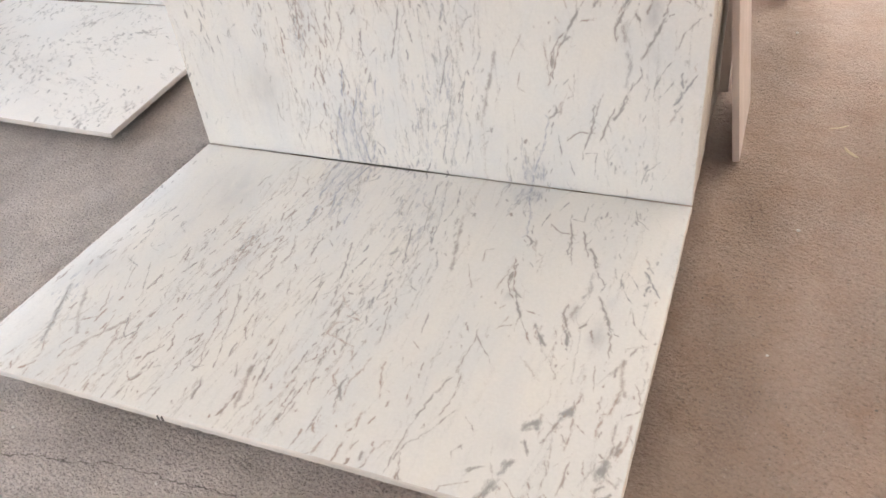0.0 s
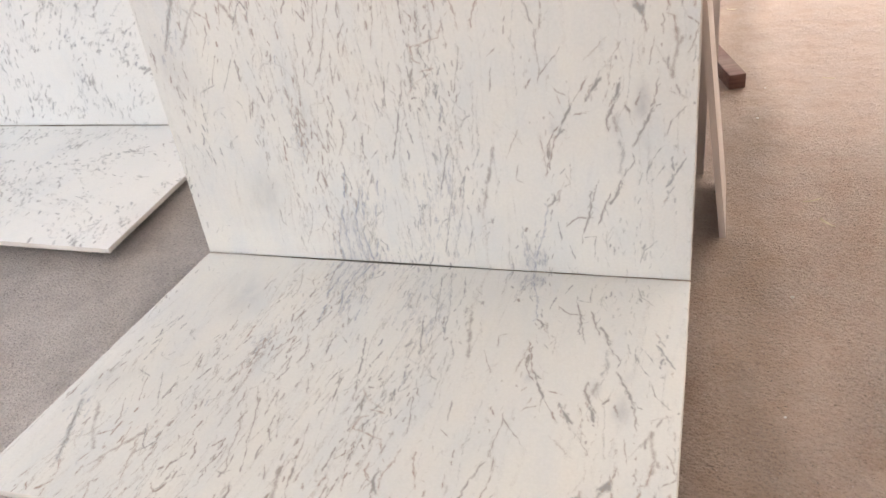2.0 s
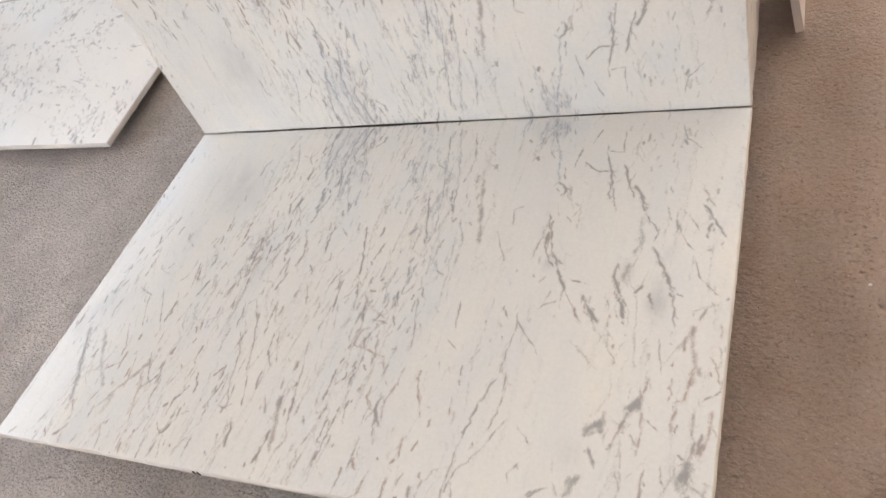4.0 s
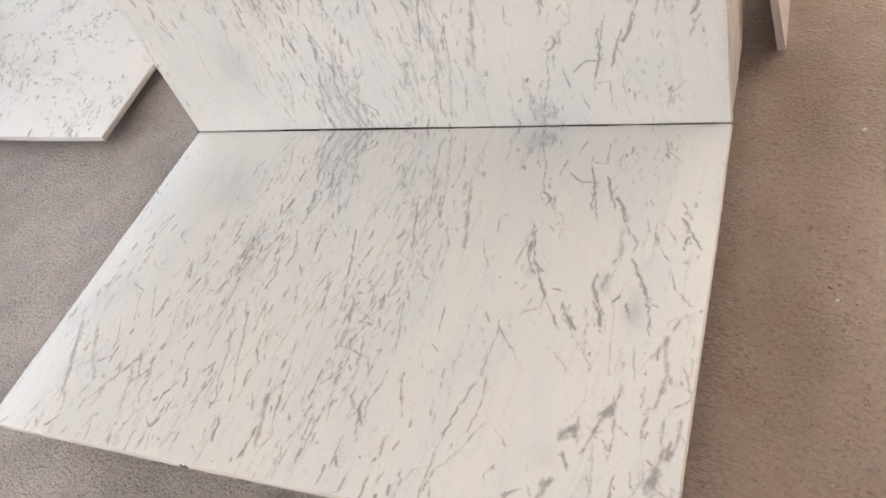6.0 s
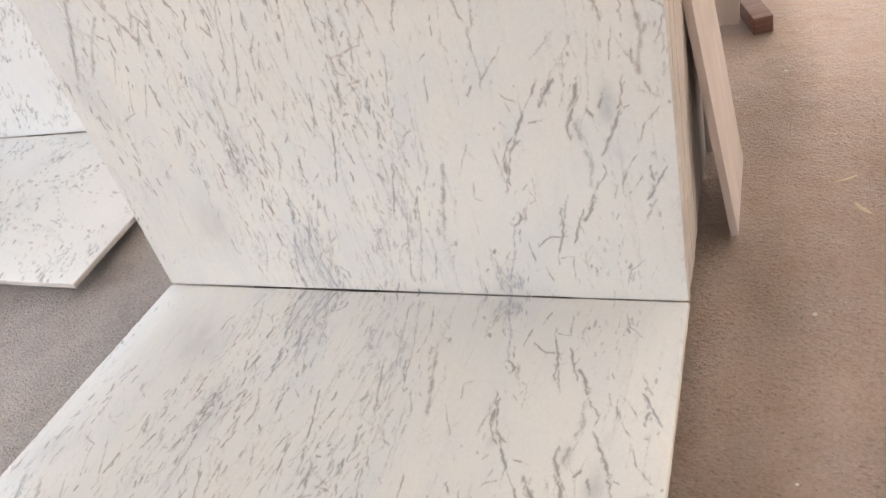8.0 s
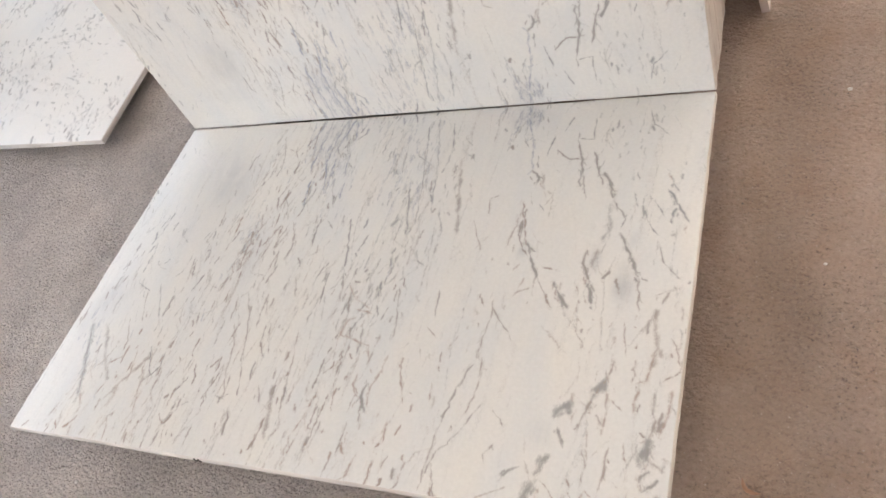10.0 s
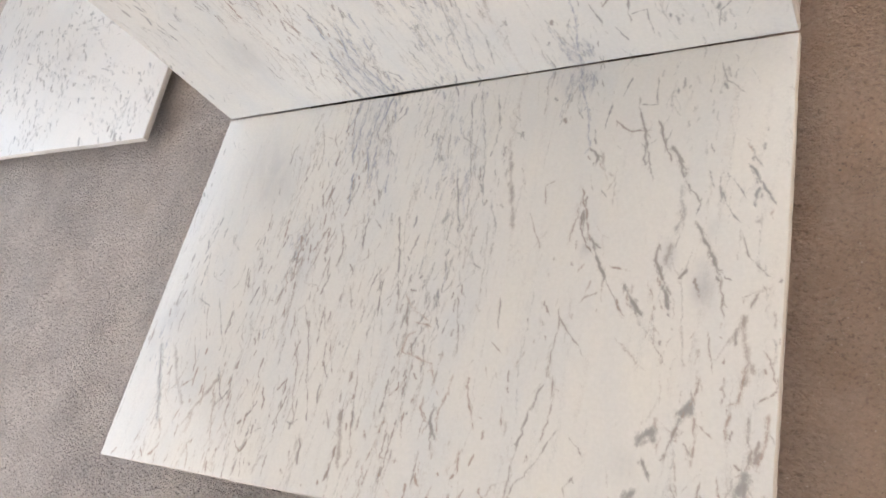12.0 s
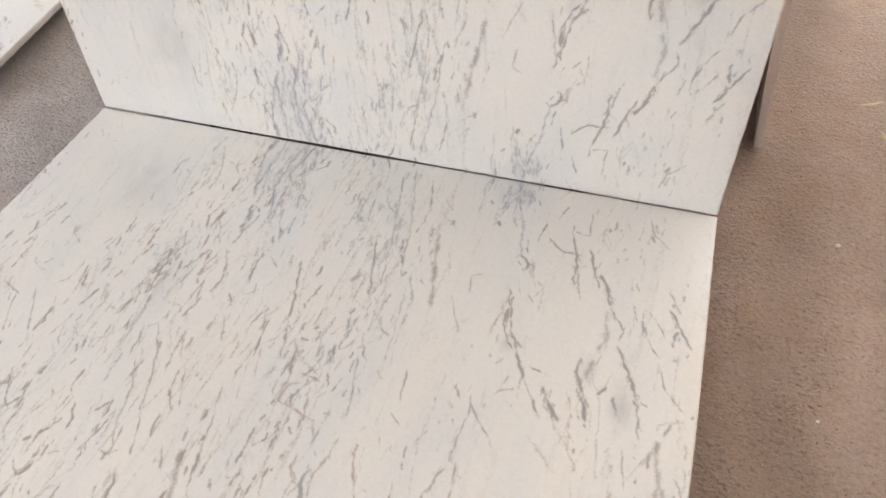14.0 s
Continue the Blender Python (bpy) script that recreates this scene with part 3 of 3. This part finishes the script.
    # soft grey clouds
    for u, v, ru, rv, d, turn in ((0.12, 0.62, 0.06, 0.09, 0.25, 0), (0.30, 0.25, 0.07, 0.08, 0.40, 0.3), (0.25, 0.16, 0.10, 0.08, 0.22, 0), (0.58, 0.08, 0.07, 0.12, 0.26, -0.1), (1.15, 0.03, 0.05, 0.06, 0.34, 0), (1.465, 0.53, 0.020, 0.045, 0.75, 0.1), (1.40, 0.47, 0.016, 0.03, 0.45, 0), (1.475, 0.42, 0.012, 0.03, 0.3, -0.4),
                                  (1.235, 0.455, 0.013, 0.018, 0.6, 0), (0.06, 0.68, 0.04, 0.10, 0.3, -0.2), (1.0, 0.1, 0.25, 0.12, 0.1, 0), (0.5, 0.46, 0.04, 0.1, 0.14, 0), (1.36, 0.87, 0.03, 0.03, 0.25, 0)):
        f.blot(u, v, ru, rv, d, turn)
    f.bleed(0.7)
    return f


def short_veins():
    """Grey flecks in slanting groups and loose swirls, with pale streaks between."""
    f = Veins(1.58, 1.08, 0.0038, 11)
    g = f.rng
    made = 0
    while made < 800:
        u, v = g.uniform(0, 1.58), g.uniform(0, 1.08)
        drift = noise.noise((u * 6, v * 5, 2.2)) + 0.5 * noise.noise((u * 15, v * 13, 6.2))
        if g.uniform() > 0.40 + 0.9 * drift:
            continue
        made += 1
        swirl = 0.62 + 0.8 * noise.noise((u * 2.2, v * 2.2, 7.7))
        tone = g.uniform(0.28, 0.95)
        for _ in range(g.integers(1, 4)):
            f.stroke(u + g.normal(0, 0.024), v + g.normal(0, 0.03), min(0.09, 0.016 + g.exponential(0.024)), swirl + g.normal(0, 0.3), g.uniform(0.0018, 0.0036), tone * g.uniform(0.4, 1.0), g.uniform(0.2, 0.5), g.normal(0, 0.3), 0.3)
    for _ in range(24):
        f.stroke(g.uniform(-0.1, 1.5), g.uniform(0, 1.0), g.uniform(0.08, 0.3), 0.6 + g.normal(0, 0.2), g.uniform(0.003, 0.005), g.uniform(0.06, 0.13), 0.3, 0.3)
    for _ in range(16):
        f.stroke(g.uniform(0, 1.2), g.uniform(0.5, 1.05), 0.35, 1.2, 0.005, 0.16, 0.3, 0.3)
    for _ in range(14):
        f.blot(g.uniform(0, 1.58), g.uniform(0, 1.08), 0.12, 0.09, g.uniform(0.03, 0.09), 0.6)
    f.bleed(0.8)
    return f


def marble_slab(name, veins, corners, thick, label, group, face=MARBLE):
    """A polished slab over a vein field. corners: seam start, seam end, far end, far start, as world points of the polished face.
    The edges wander a little and are eased; the back and edges are sawn."""
    a, b, c, d = (Vector(q) for q in corners)
    nu, nv = veins.nu, veins.nv
    su, sv = np.meshgrid(np.linspace(0, 1, nu), np.linspace(0, 1, nv))
    P = [np.array(q) for q in (a, b, c, d)]
    S, T = su[..., None], sv[..., None]
    top = (1 - S) * (1 - T) * P[0] + S * (1 - T) * P[1] + S * T * P[2] + (1 - S) * T * P[3]
    across = (b - a).normalized()
    away = (d - a).normalized()
    up = across.cross(away).normalized()
    if up.z < 0 or (abs(up.z) < 0.5 and up.y > 0):
        up = -up
    ux, aw, un = np.array(across), np.array(away), np.array(up)
    # uneven saw line along the four edges
    wob = lambda n, k: np.array([noise.noise((i * veins.cell * 3.0, k, 0.5)) * 0.0022 + noise.noise((i * veins.cell * 35.0, k, 3.5)) * 0.0007 for i in range(n)])
    top[0] += wob(nu, 1.0)[:, None] * aw
    top[-1] += wob(nu, 2.0)[:, None] * aw
    top[:, 0] += wob(nv, 3.0)[:, None] * ux
    top[:, -1] += wob(nv, 4.0)[:, None] * ux
    rim = [j * nu + i for j, i in [(0, i) for i in range(nu)] + [(j, nu - 1) for j in range(1, nv)] + [(nv - 1, i) for i in range(nu - 2, -1, -1)] + [(j, 0) for j in range(nv - 2, 0, -1)]]
    flat = top.reshape(-1, 3)
    mid = flat.mean(0)
    R = flat[rim]
    out = R - mid
    out -= (out @ un)[:, None] * un
    out /= np.linalg.norm(out, axis=1)[:, None]
    ring1 = R + out * 0.0032 - un * 0.0030
    ring2 = R + out * 0.0034 - un * thick
    k = len(rim)
    ids = np.arange(nu * nv).reshape(nv, nu)
    quads = np.stack([ids[:-1, :-1], ids[:-1, 1:], ids[1:, 1:], ids[1:, :-1]], -1).reshape(-1, 4).tolist()
    base = mid - un * thick
    slab = tagged(new(name), label, "marble slab", group, "thing")
    slab.location = base
    me = bpy.data.meshes.new("polished_face")
    me.from_pydata((flat - base).tolist(), [], quads)
    if me.polygons[0].normal.dot(up) < 0:
        me.flip_normals()
    col = me.attributes.new("vein", "FLOAT_COLOR", "POINT")
    col.data.foreach_set("color", veins.colours().ravel())
    me.materials.append(face)
    new("polished_face", me).parent = slab
    # the sawn edge and back: rim, eased arris, foot of the edge
    rows = [list(range(j * k, (j + 1) * k)) for j in range(3)]
    bm = bmesh.new()
    vs = [bm.verts.new(q) for q in np.concatenate([R, ring1, ring2]) - base]
    for p, q in zip(rows, rows[1:]):
        for i in range(k):
            j = (i + 1) % k
            bm.faces.new((vs[p[i]], vs[p[j]], vs[q[j]], vs[q[i]]))
    bm.faces.new([vs[i] for i in rows[2]])
    finish("sawn_edge", bm, EDGE, slab, "pale matt sawn edge and back")
    return slab


# ---- ground, floor and the unseen shed added to shape the light ----
# x where the bluish sheet starts, set to place its reflection on the slab
BLUISH_EDGE = -4.55


def sheet(name, lo, hi, z0, z1, material, turn=0.0):
    """A flat slab of the unseen roof or wall, turned about z; it ends where the bluish sheet begins."""
    bm = bmesh.new()
    box(bm, (lo[0], lo[1], z0), (hi[0], hi[1], z1))
    bm.transform(Matrix.Rotation(turn, 4, "Z"))
    if turn:
        cut = bmesh.ops.bisect_plane(bm, geom=bm.verts[:] + bm.edges[:] + bm.faces[:], plane_co=(BLUISH_EDGE, 0, 0), plane_no=(-1, 0, 0), clear_outer=True)
        rim = [e for e in cut["geom_cut"] if isinstance(e, bmesh.types.BMEdge)]
        if rim:
            bmesh.ops.holes_fill(bm, edges=rim)
    return tagged(finish(name, bm, material), kind="structure")


bm = bmesh.new()
bmesh.ops.create_grid(bm, x_segments=40, y_segments=40, size=60)
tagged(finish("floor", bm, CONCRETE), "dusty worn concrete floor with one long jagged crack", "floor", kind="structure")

HIGH, LEAN_IN = 3.6, 3.6 / math.tan(SUN_HIGH)
# unseen roof sheets, added to shape the light, lie along the sun's way; x runs beside it and y along it; their gaps cut
# the sun patches, and the front bays have translucent sheets
for lo, hi, stuff in (((-0.068, 1.6), (6.0, 3.4), UNSEEN_ROOF), ((-0.068, 3.4), (6.0, 14.0), CLEAR), ((-0.382, 1.6), (-0.134, 14.0), UNSEEN_ROOF), ((-0.134, 1.6), (-0.068, 1.5 + LEAN_IN), UNSEEN_ROOF), ((-0.134, 4.40 + LEAN_IN), (-0.068, 14.0), UNSEEN_ROOF),
                      ((-5.2, 1.6), (-0.382, 2.6 + LEAN_IN), UNSEEN_ROOF), ((-5.2, -2.3), (6.0, 1.6), UNSEEN_ROOF), ((-5.2, -8.0), (6.0, -2.3), CLEAR),
                      ((-9.0, -8.0), (-5.2, 12.0), UNSEEN_ROOF)):
    clear = stuff is not UNSEEN_ROOF
    tagged(sheet("roof", lo, hi, HIGH, HIGH + (0.004 if clear else 0.05), stuff, -SUN_TURN), "unseen milky translucent sheet added to spread sunlight" if clear else "unseen grey sheet added to block sun and sky", "roof")
# unseen bluish sheet, added for the sheen it gives the lying slab
tagged(sheet("roof", (-12.0, -9.0), (BLUISH_EDGE - 0.02, 12.0), HIGH, HIGH + 0.004, BLUISH), "unseen milky bluish sheet added to cast a bluish sheen", "roof")
# unseen wall, added to bounce warm light in from the right
tagged(sheet("wall_east", (6.0, -8.0), (6.2, 14.0), 0.0, HIGH, PLASTER, -SUN_TURN), "unseen pale plastered wall added to bounce warm light", "wall")

# ---- the slab pair in front ----
VEINS = long_veins()
lying = marble_slab("marble_slab", VEINS, ((0.0, 0.0070, 0.0706), (1.60, 0.0082, 0.0643), (1.600, -0.990, 0.0870), (-0.0604, -1.0165, 0.0940)), 0.018,
            "polished white marble slab with brown-grey veins, lying on timber bearers", "matched marble slabs")
marble_slab("marble_slab", VEINS, ((0.0, 0.0130, 0.0712), (1.60, 0.0130, 0.0652), (1.5973, 0.1066, 1.0758), (-0.0102, 0.1066, 1.0821)), 0.018,
            "polished white marble slab leaning on a stack, mirroring the lying slab", "matched marble slabs")

for x in (0.578, 0.590):
    bm = bmesh.new()
    box(bm, (x, -1.0125, 0.0765), (x + 0.0035, -1.004, 0.0895))
    mark = finish("pencil_mark", bm, STEEL, lying, "short dark pencil tick on the edge")
    mark.matrix_parent_inverse = Matrix.Translation(-lying.location)

# ---- the second pair ----
VEINS2 = short_veins()
marble_slab("marble_slab", VEINS2, ((-2.06, 1.049, 0.052), (-0.49, 1.049, 0.048), (-0.434, -0.004, 0.071), (-2.02, 0.02, 0.076)), 0.018,
            "white marble slab with short grey flecks lying on timber bearers", "flecked marble slabs", MARBLE_WHITE)
marble_slab("marble_slab", VEINS2, ((-2.06, 1.058, 0.0545), (-0.49, 1.058, 0.0505), (-0.49, 1.15, 1.09), (-2.06, 1.15, 1.09)), 0.018,
            "white flecked marble slab leaning on a stack, mirroring the lying slab", "flecked marble slabs", MARBLE_WHITE)


def bearer(x, y0, y1, h0, h1):
    """A squared timber lying along y; its top follows the slab above."""
    bm = bmesh.new()
    box(bm, (x - 0.04, y0, 0), (x + 0.04, y1, 0.05), 0.003)
    for v in bm.verts:
        if v.co.z > 0.025:
            v.co.z += (h0 + (h1 - h0) * (v.co.y - y0) / (y1 - y0)) - 0.05
    tagged(finish("timber_bearer", bm, BEARER), "weathered timber bearer under a marble slab", "timber", "bearers")


for x in (0.3, 1.3):
    bearer(x, -0.80, 0.0, 0.0895 - 0.0185, 0.0675 - 0.0185)
for x in (-1.8, -0.75):
    bearer(x, 0.12, 1.0, 0.0725 - 0.0185, 0.0505 - 0.0185)


# ---- stacks of slabs on edge ----
def raw_slab(wide, high, thick, seed):
    """A rough slab with wandering, chipped edges, its foot at z = 0 and its front at y = 0."""
    g = random.Random(seed)
    nx, nz = 26, 18
    bm = bmesh.new()
    grid = {}
    for side in (0, 1):
        for i in range(nx + 1):
            for k in range(nz + 1):
                x, z = wide * i / nx, high * k / nz
                if i in (0, nx):
                    x += noise.noise((z * 6, seed * 0.1, 0.3)) * 0.003 + g.uniform(-0.0006, 0.0006)
                if k == nz:
                    z += noise.noise((x * 5, seed, 7.3)) * 0.008 + g.uniform(-0.003, 0.003)
                grid[side, i, k] = bm.verts.new((x, side * thick, z))
    for side in (0, 1):
        for i in range(nx):
            for k in range(nz):
                bm.faces.new([grid[side, *q] for q in ((i, k), (i + 1, k), (i + 1, k + 1), (i, k + 1))])
    for i in range(nx):
        for k in (0, nz):
            bm.faces.new([grid[s, j, k] for s, j in ((0, i), (0, i + 1), (1, i + 1), (1, i))])
    for k in range(nz):
        for i in (0, nx):
            bm.faces.new([grid[s, i, j] for s, j in ((0, k), (0, k + 1), (1, k + 1), (1, k))])
    return bm


def rough_slab(name, wide, high, thick, seed, material, m, label, group=""):
    """A rough slab as a thing: its two broad faces, and the sawn rim round them."""
    thing = tagged(new(name), label, "marble slab", group, "thing")
    thing.matrix_world = m
    for part, rim in (("broad_face", False), ("sawn_edge", True)):
        bm = raw_slab(wide, high, thick, seed)
        bm.normal_update()
        bmesh.ops.delete(bm, geom=[f for f in bm.faces if (abs(f.normal.y) < 0.7) != rim], context="FACES")
        finish(part, bm, material, thing)
    return thing


def stack(x0, x1, y0, z0, count, high, thick, lean, seed, label, material=RAW, group="stacked slabs", spread=0.0007):
    """Slabs on edge, one behind the other, leaning back by so many degrees."""
    g = random.Random(seed)
    y = y0
    for n in range(count):
        t = thick * g.uniform(0.9, 1.12)
        wide, tall = x1 - x0 + g.uniform(-spread, spread), high + g.uniform(-0.004, 0.004)
        rough_slab("raw_marble_slab", wide, tall, t, seed * 50 + n, material, pose(x0 + g.uniform(-spread, spread) * 0.5, y, z0, -lean, 0, 0), label, group)
        y += t / math.cos(radians(lean)) + g.uniform(0.0, 0.0001)
    return y


y = stack(0.03, 1.598, 0.0385, 0.05, 14, 1.018, 0.021, 5.0, 3, "rough cream marble slab on edge in a tight stack")
y2 = stack(0.04, 1.594, y + 0.006, 0.05, 15, 1.015, 0.021, 5.0, 4, "rough cream marble slab on edge in a tight stack")
stack(0.1, 1.622, y2 + 0.05, 0.012, 4, 1.018, 0.02, 5.0, 6, "pale marble slab on edge standing proud of the stack", PINK)
stack(0.15, 1.655, 1.50, 0.03, 3, 1.0, 0.021, 3.0, 7, "dusty pinkish marble slab on edge in the farther stack", PINK)
stack(-2.03, -0.50, 1.08, 0.05, 8, 1.0, 0.021, 5.0, 8, "rough cream marble slab on edge in a tight stack")
stack(-3.9, -2.30, 1.02, 0.04, 10, 1.0, 0.021, 5.0, 9, "rough grey marble slab on edge in a tight stack", GREY)


def foot_timber(x, y0, y1, h, material, label):
    bm = bmesh.new()
    box(bm, (x - 0.045, y0, 0), (x + 0.045, y1, h), 0.004)
    tagged(finish("timber_bearer", bm, material), label, "timber", "stack bearers")


for x in (0.35, 1.25):
    foot_timber(x, 0.012, 0.86, 0.05, BEARER, "weathered timber bearer under a slab stack")
for x in (-1.7, -0.8):
    foot_timber(x, 1.06, 1.32, 0.045, BEARER, "weathered timber bearer under a slab stack")

# narrow offcut leaning on the side of the stack
rough_slab("marble_offcut", 0.35, 0.765, 0.019, 77, PINK, pose(1.678, 0.325, 0.0, 0, -6.6, 0) @ pose(0, 0, 0, 0, 0, 90) @ pose(0, -0.019, 0), "narrow dusty marble offcut leaning against the slab stack")

# red-brown beam end sticking out from under the farther stack
bm = bmesh.new()
box(bm, (-0.035, 0, 0), (0.035, 0.9, 0.065), 0.004)
ob = finish("timber_beam", bm, REDWOOD)
ob.matrix_world = pose(1.74, 1.46, 0, 0, 0, 18)
tagged(ob, "red-brown squared timber beam on the floor under a stack", "timber")

# dark steel rack corner farther back: a post on the floor with a bracket on it
rack = tagged(new("rack_foot"), "dark steel foot of a slab rack on the floor", "rack", kind="thing")
rack.location = (1.6, 2.53, 0)
bm = bmesh.new()
box(bm, (-0.4, -0.03, 0.0), (0.052, 0.03, 0.05), 0.003)
finish("rail", bm, STEEL, rack)
bm = bmesh.new()
f = bm.faces.new([bm.verts.new(q) for q in ((-0.3, -0.034, 0.05), (0.09, -0.034, 0.05), (0.03, -0.034, 0.115), (-0.3, -0.034, 0.115))])
r = bmesh.ops.extrude_face_region(bm, geom=[f])
for v in r["geom"]:
    if isinstance(v, bmesh.types.BMVert):
        v.co.y += 0.05
finish("bracket", bm, STEEL, rack)


# ---- litter on the floor ----
def sliver(x, y, long, turn, wide, material, name, label, curl=0.0, seed=1):
    """A thin bent sliver lying on the floor."""
    bm = bmesh.new()
    g = random.Random(seed)
    rows = []
    n = 8
    for i in range(n + 1):
        s = i / n - 0.5
        a = curl * s
        cx = long * (math.sin(a) / curl if curl else s)
        cy = long * ((1 - math.cos(a)) / curl if curl else 0) + g.uniform(-0.0008, 0.0008)
        w = wide * (1 - (2 * abs(s)) ** 4 * 0.8)
        rows.append([bm.verts.new((cx, cy + dy * w, z)) for dy, z in ((-0.5, 0.0), (0.0, wide * 0.35), (0.5, 0.0))])
    for p, q in zip(rows, rows[1:]):
        for k in range(3):
            bm.faces.new((p[k], q[k], q[(k + 1) % 3], p[(k + 1) % 3]))
    bm.faces.new(rows[0])
    bm.faces.new(rows[-1])
    ob = finish(name, bm, material)
    ob.matrix_world = pose(x, y, 0.0, 0, 0, turn)
    return tagged(ob, label, "litter")


sliver(1.963, 0.563, 0.06, 25, 0.008, STRAW, "straw", "dry yellow straw bit lying on the concrete", 0.5, 1)
sliver(1.994, 0.433, 0.062, -52, 0.010, STRAW, "straw", "dry yellow straw bit lying on the concrete", 0.4, 2)
sliver(1.72, 2.48, 0.05, -10, 0.009, STRAW, "straw", "dry yellow straw bit lying on the concrete", 0.3, 3)
sliver(2.10, 1.55, 0.05, -15, 0.008, STRAW, "straw", "dry yellow straw bit lying on the concrete", 0.3, 4)
sliver(1.90, 3.6, 0.10, -5, 0.012, BEARER, "wood_splinter", "dark wood splinter lying on the concrete", 0.2, 5)
sliver(1.716, -0.872, 0.045, -35, 0.008, SHAVING, "wood_shaving", "curled orange-brown shaving lying on the concrete", 1.9, 6)


def pebble(x, y, r, material, seed, name="stone_chip", label="small pale marble chip lying on the concrete"):
    g = random.Random(seed)
    bm = bmesh.new()
    bmesh.ops.create_icosphere(bm, subdivisions=1, radius=r)
    for v in bm.verts:
        v.co *= g.uniform(0.7, 1.2)
        v.co.z = max(v.co.z * 0.6, -r * 0.3) + r * 0.3
    ob = finish(name, bm, material)
    ob.location = (x, y, 0)
    return tagged(ob, label, "stone chip", "stone chips")


for n, (x, y, r) in enumerate(((1.813, 1.174, 0.006), (1.872, 0.047, 0.006), (1.85, 1.46, 0.004), (1.83, -0.41, 0.004), (0.16, -1.10, 0.006), (0.62, -1.12, 0.004), (-0.31, -0.57, 0.004))):
    pebble(x, y, r, CHALK, n)

pebble(1.665, 0.60, 0.009, GRIT, 40, label="small dark stone lying by the slab stack")
pebble(1.99, -0.98, 0.005, GRIT, 41, label="small dark stone lying on the concrete")

# thin pale flake
bm = bmesh.new()
low = [bm.verts.new((x, y, 0.0)) for x, y in ((1.645, -0.940), (1.668, -0.925), (1.687, -0.977), (1.672, -0.972))]
up = [bm.verts.new((v.co.x, v.co.y, 0.0015)) for v in low]
bm.faces.new(low), bm.faces.new(up)
for i in range(4):
    bm.faces.new((low[i], low[(i + 1) % 4], up[(i + 1) % 4], up[i]))
tagged(finish("stone_flake", bm, DUST), "thin pale stone flake lying flat on the concrete", "stone chip")

# loose grit, too much to count
g = random.Random(21)
bm = bmesh.new()
for _ in range(1500):
    x, y = g.uniform(-1.2, 3.0), g.uniform(-1.9, 2.6)
    if -0.02 < x < 1.6 and -0.95 < y < 0.1:
        continue
    r = 0.0008 + min(0.003, g.expovariate(900))
    vs = [bm.verts.new((x + r * v.x, y + r * v.y, r * v.z)) for v in (Vector((-1, -0.6, -0.2)), Vector((1, -0.5, -0.2)), Vector((0.1, 1, -0.2)), Vector((0.2, 0, 0.9)))]
    for v in vs:
        v.co.x += g.uniform(-0.4, 0.4) * r
        v.co.y += g.uniform(-0.4, 0.4) * r
    for k in ((0, 1, 3), (1, 2, 3), (2, 0, 3)):
        bm.faces.new([vs[i] for i in k])
tagged(finish("grit", bm, GRIT), "loose grit and sand grains on the concrete", "grit", kind="stuff")
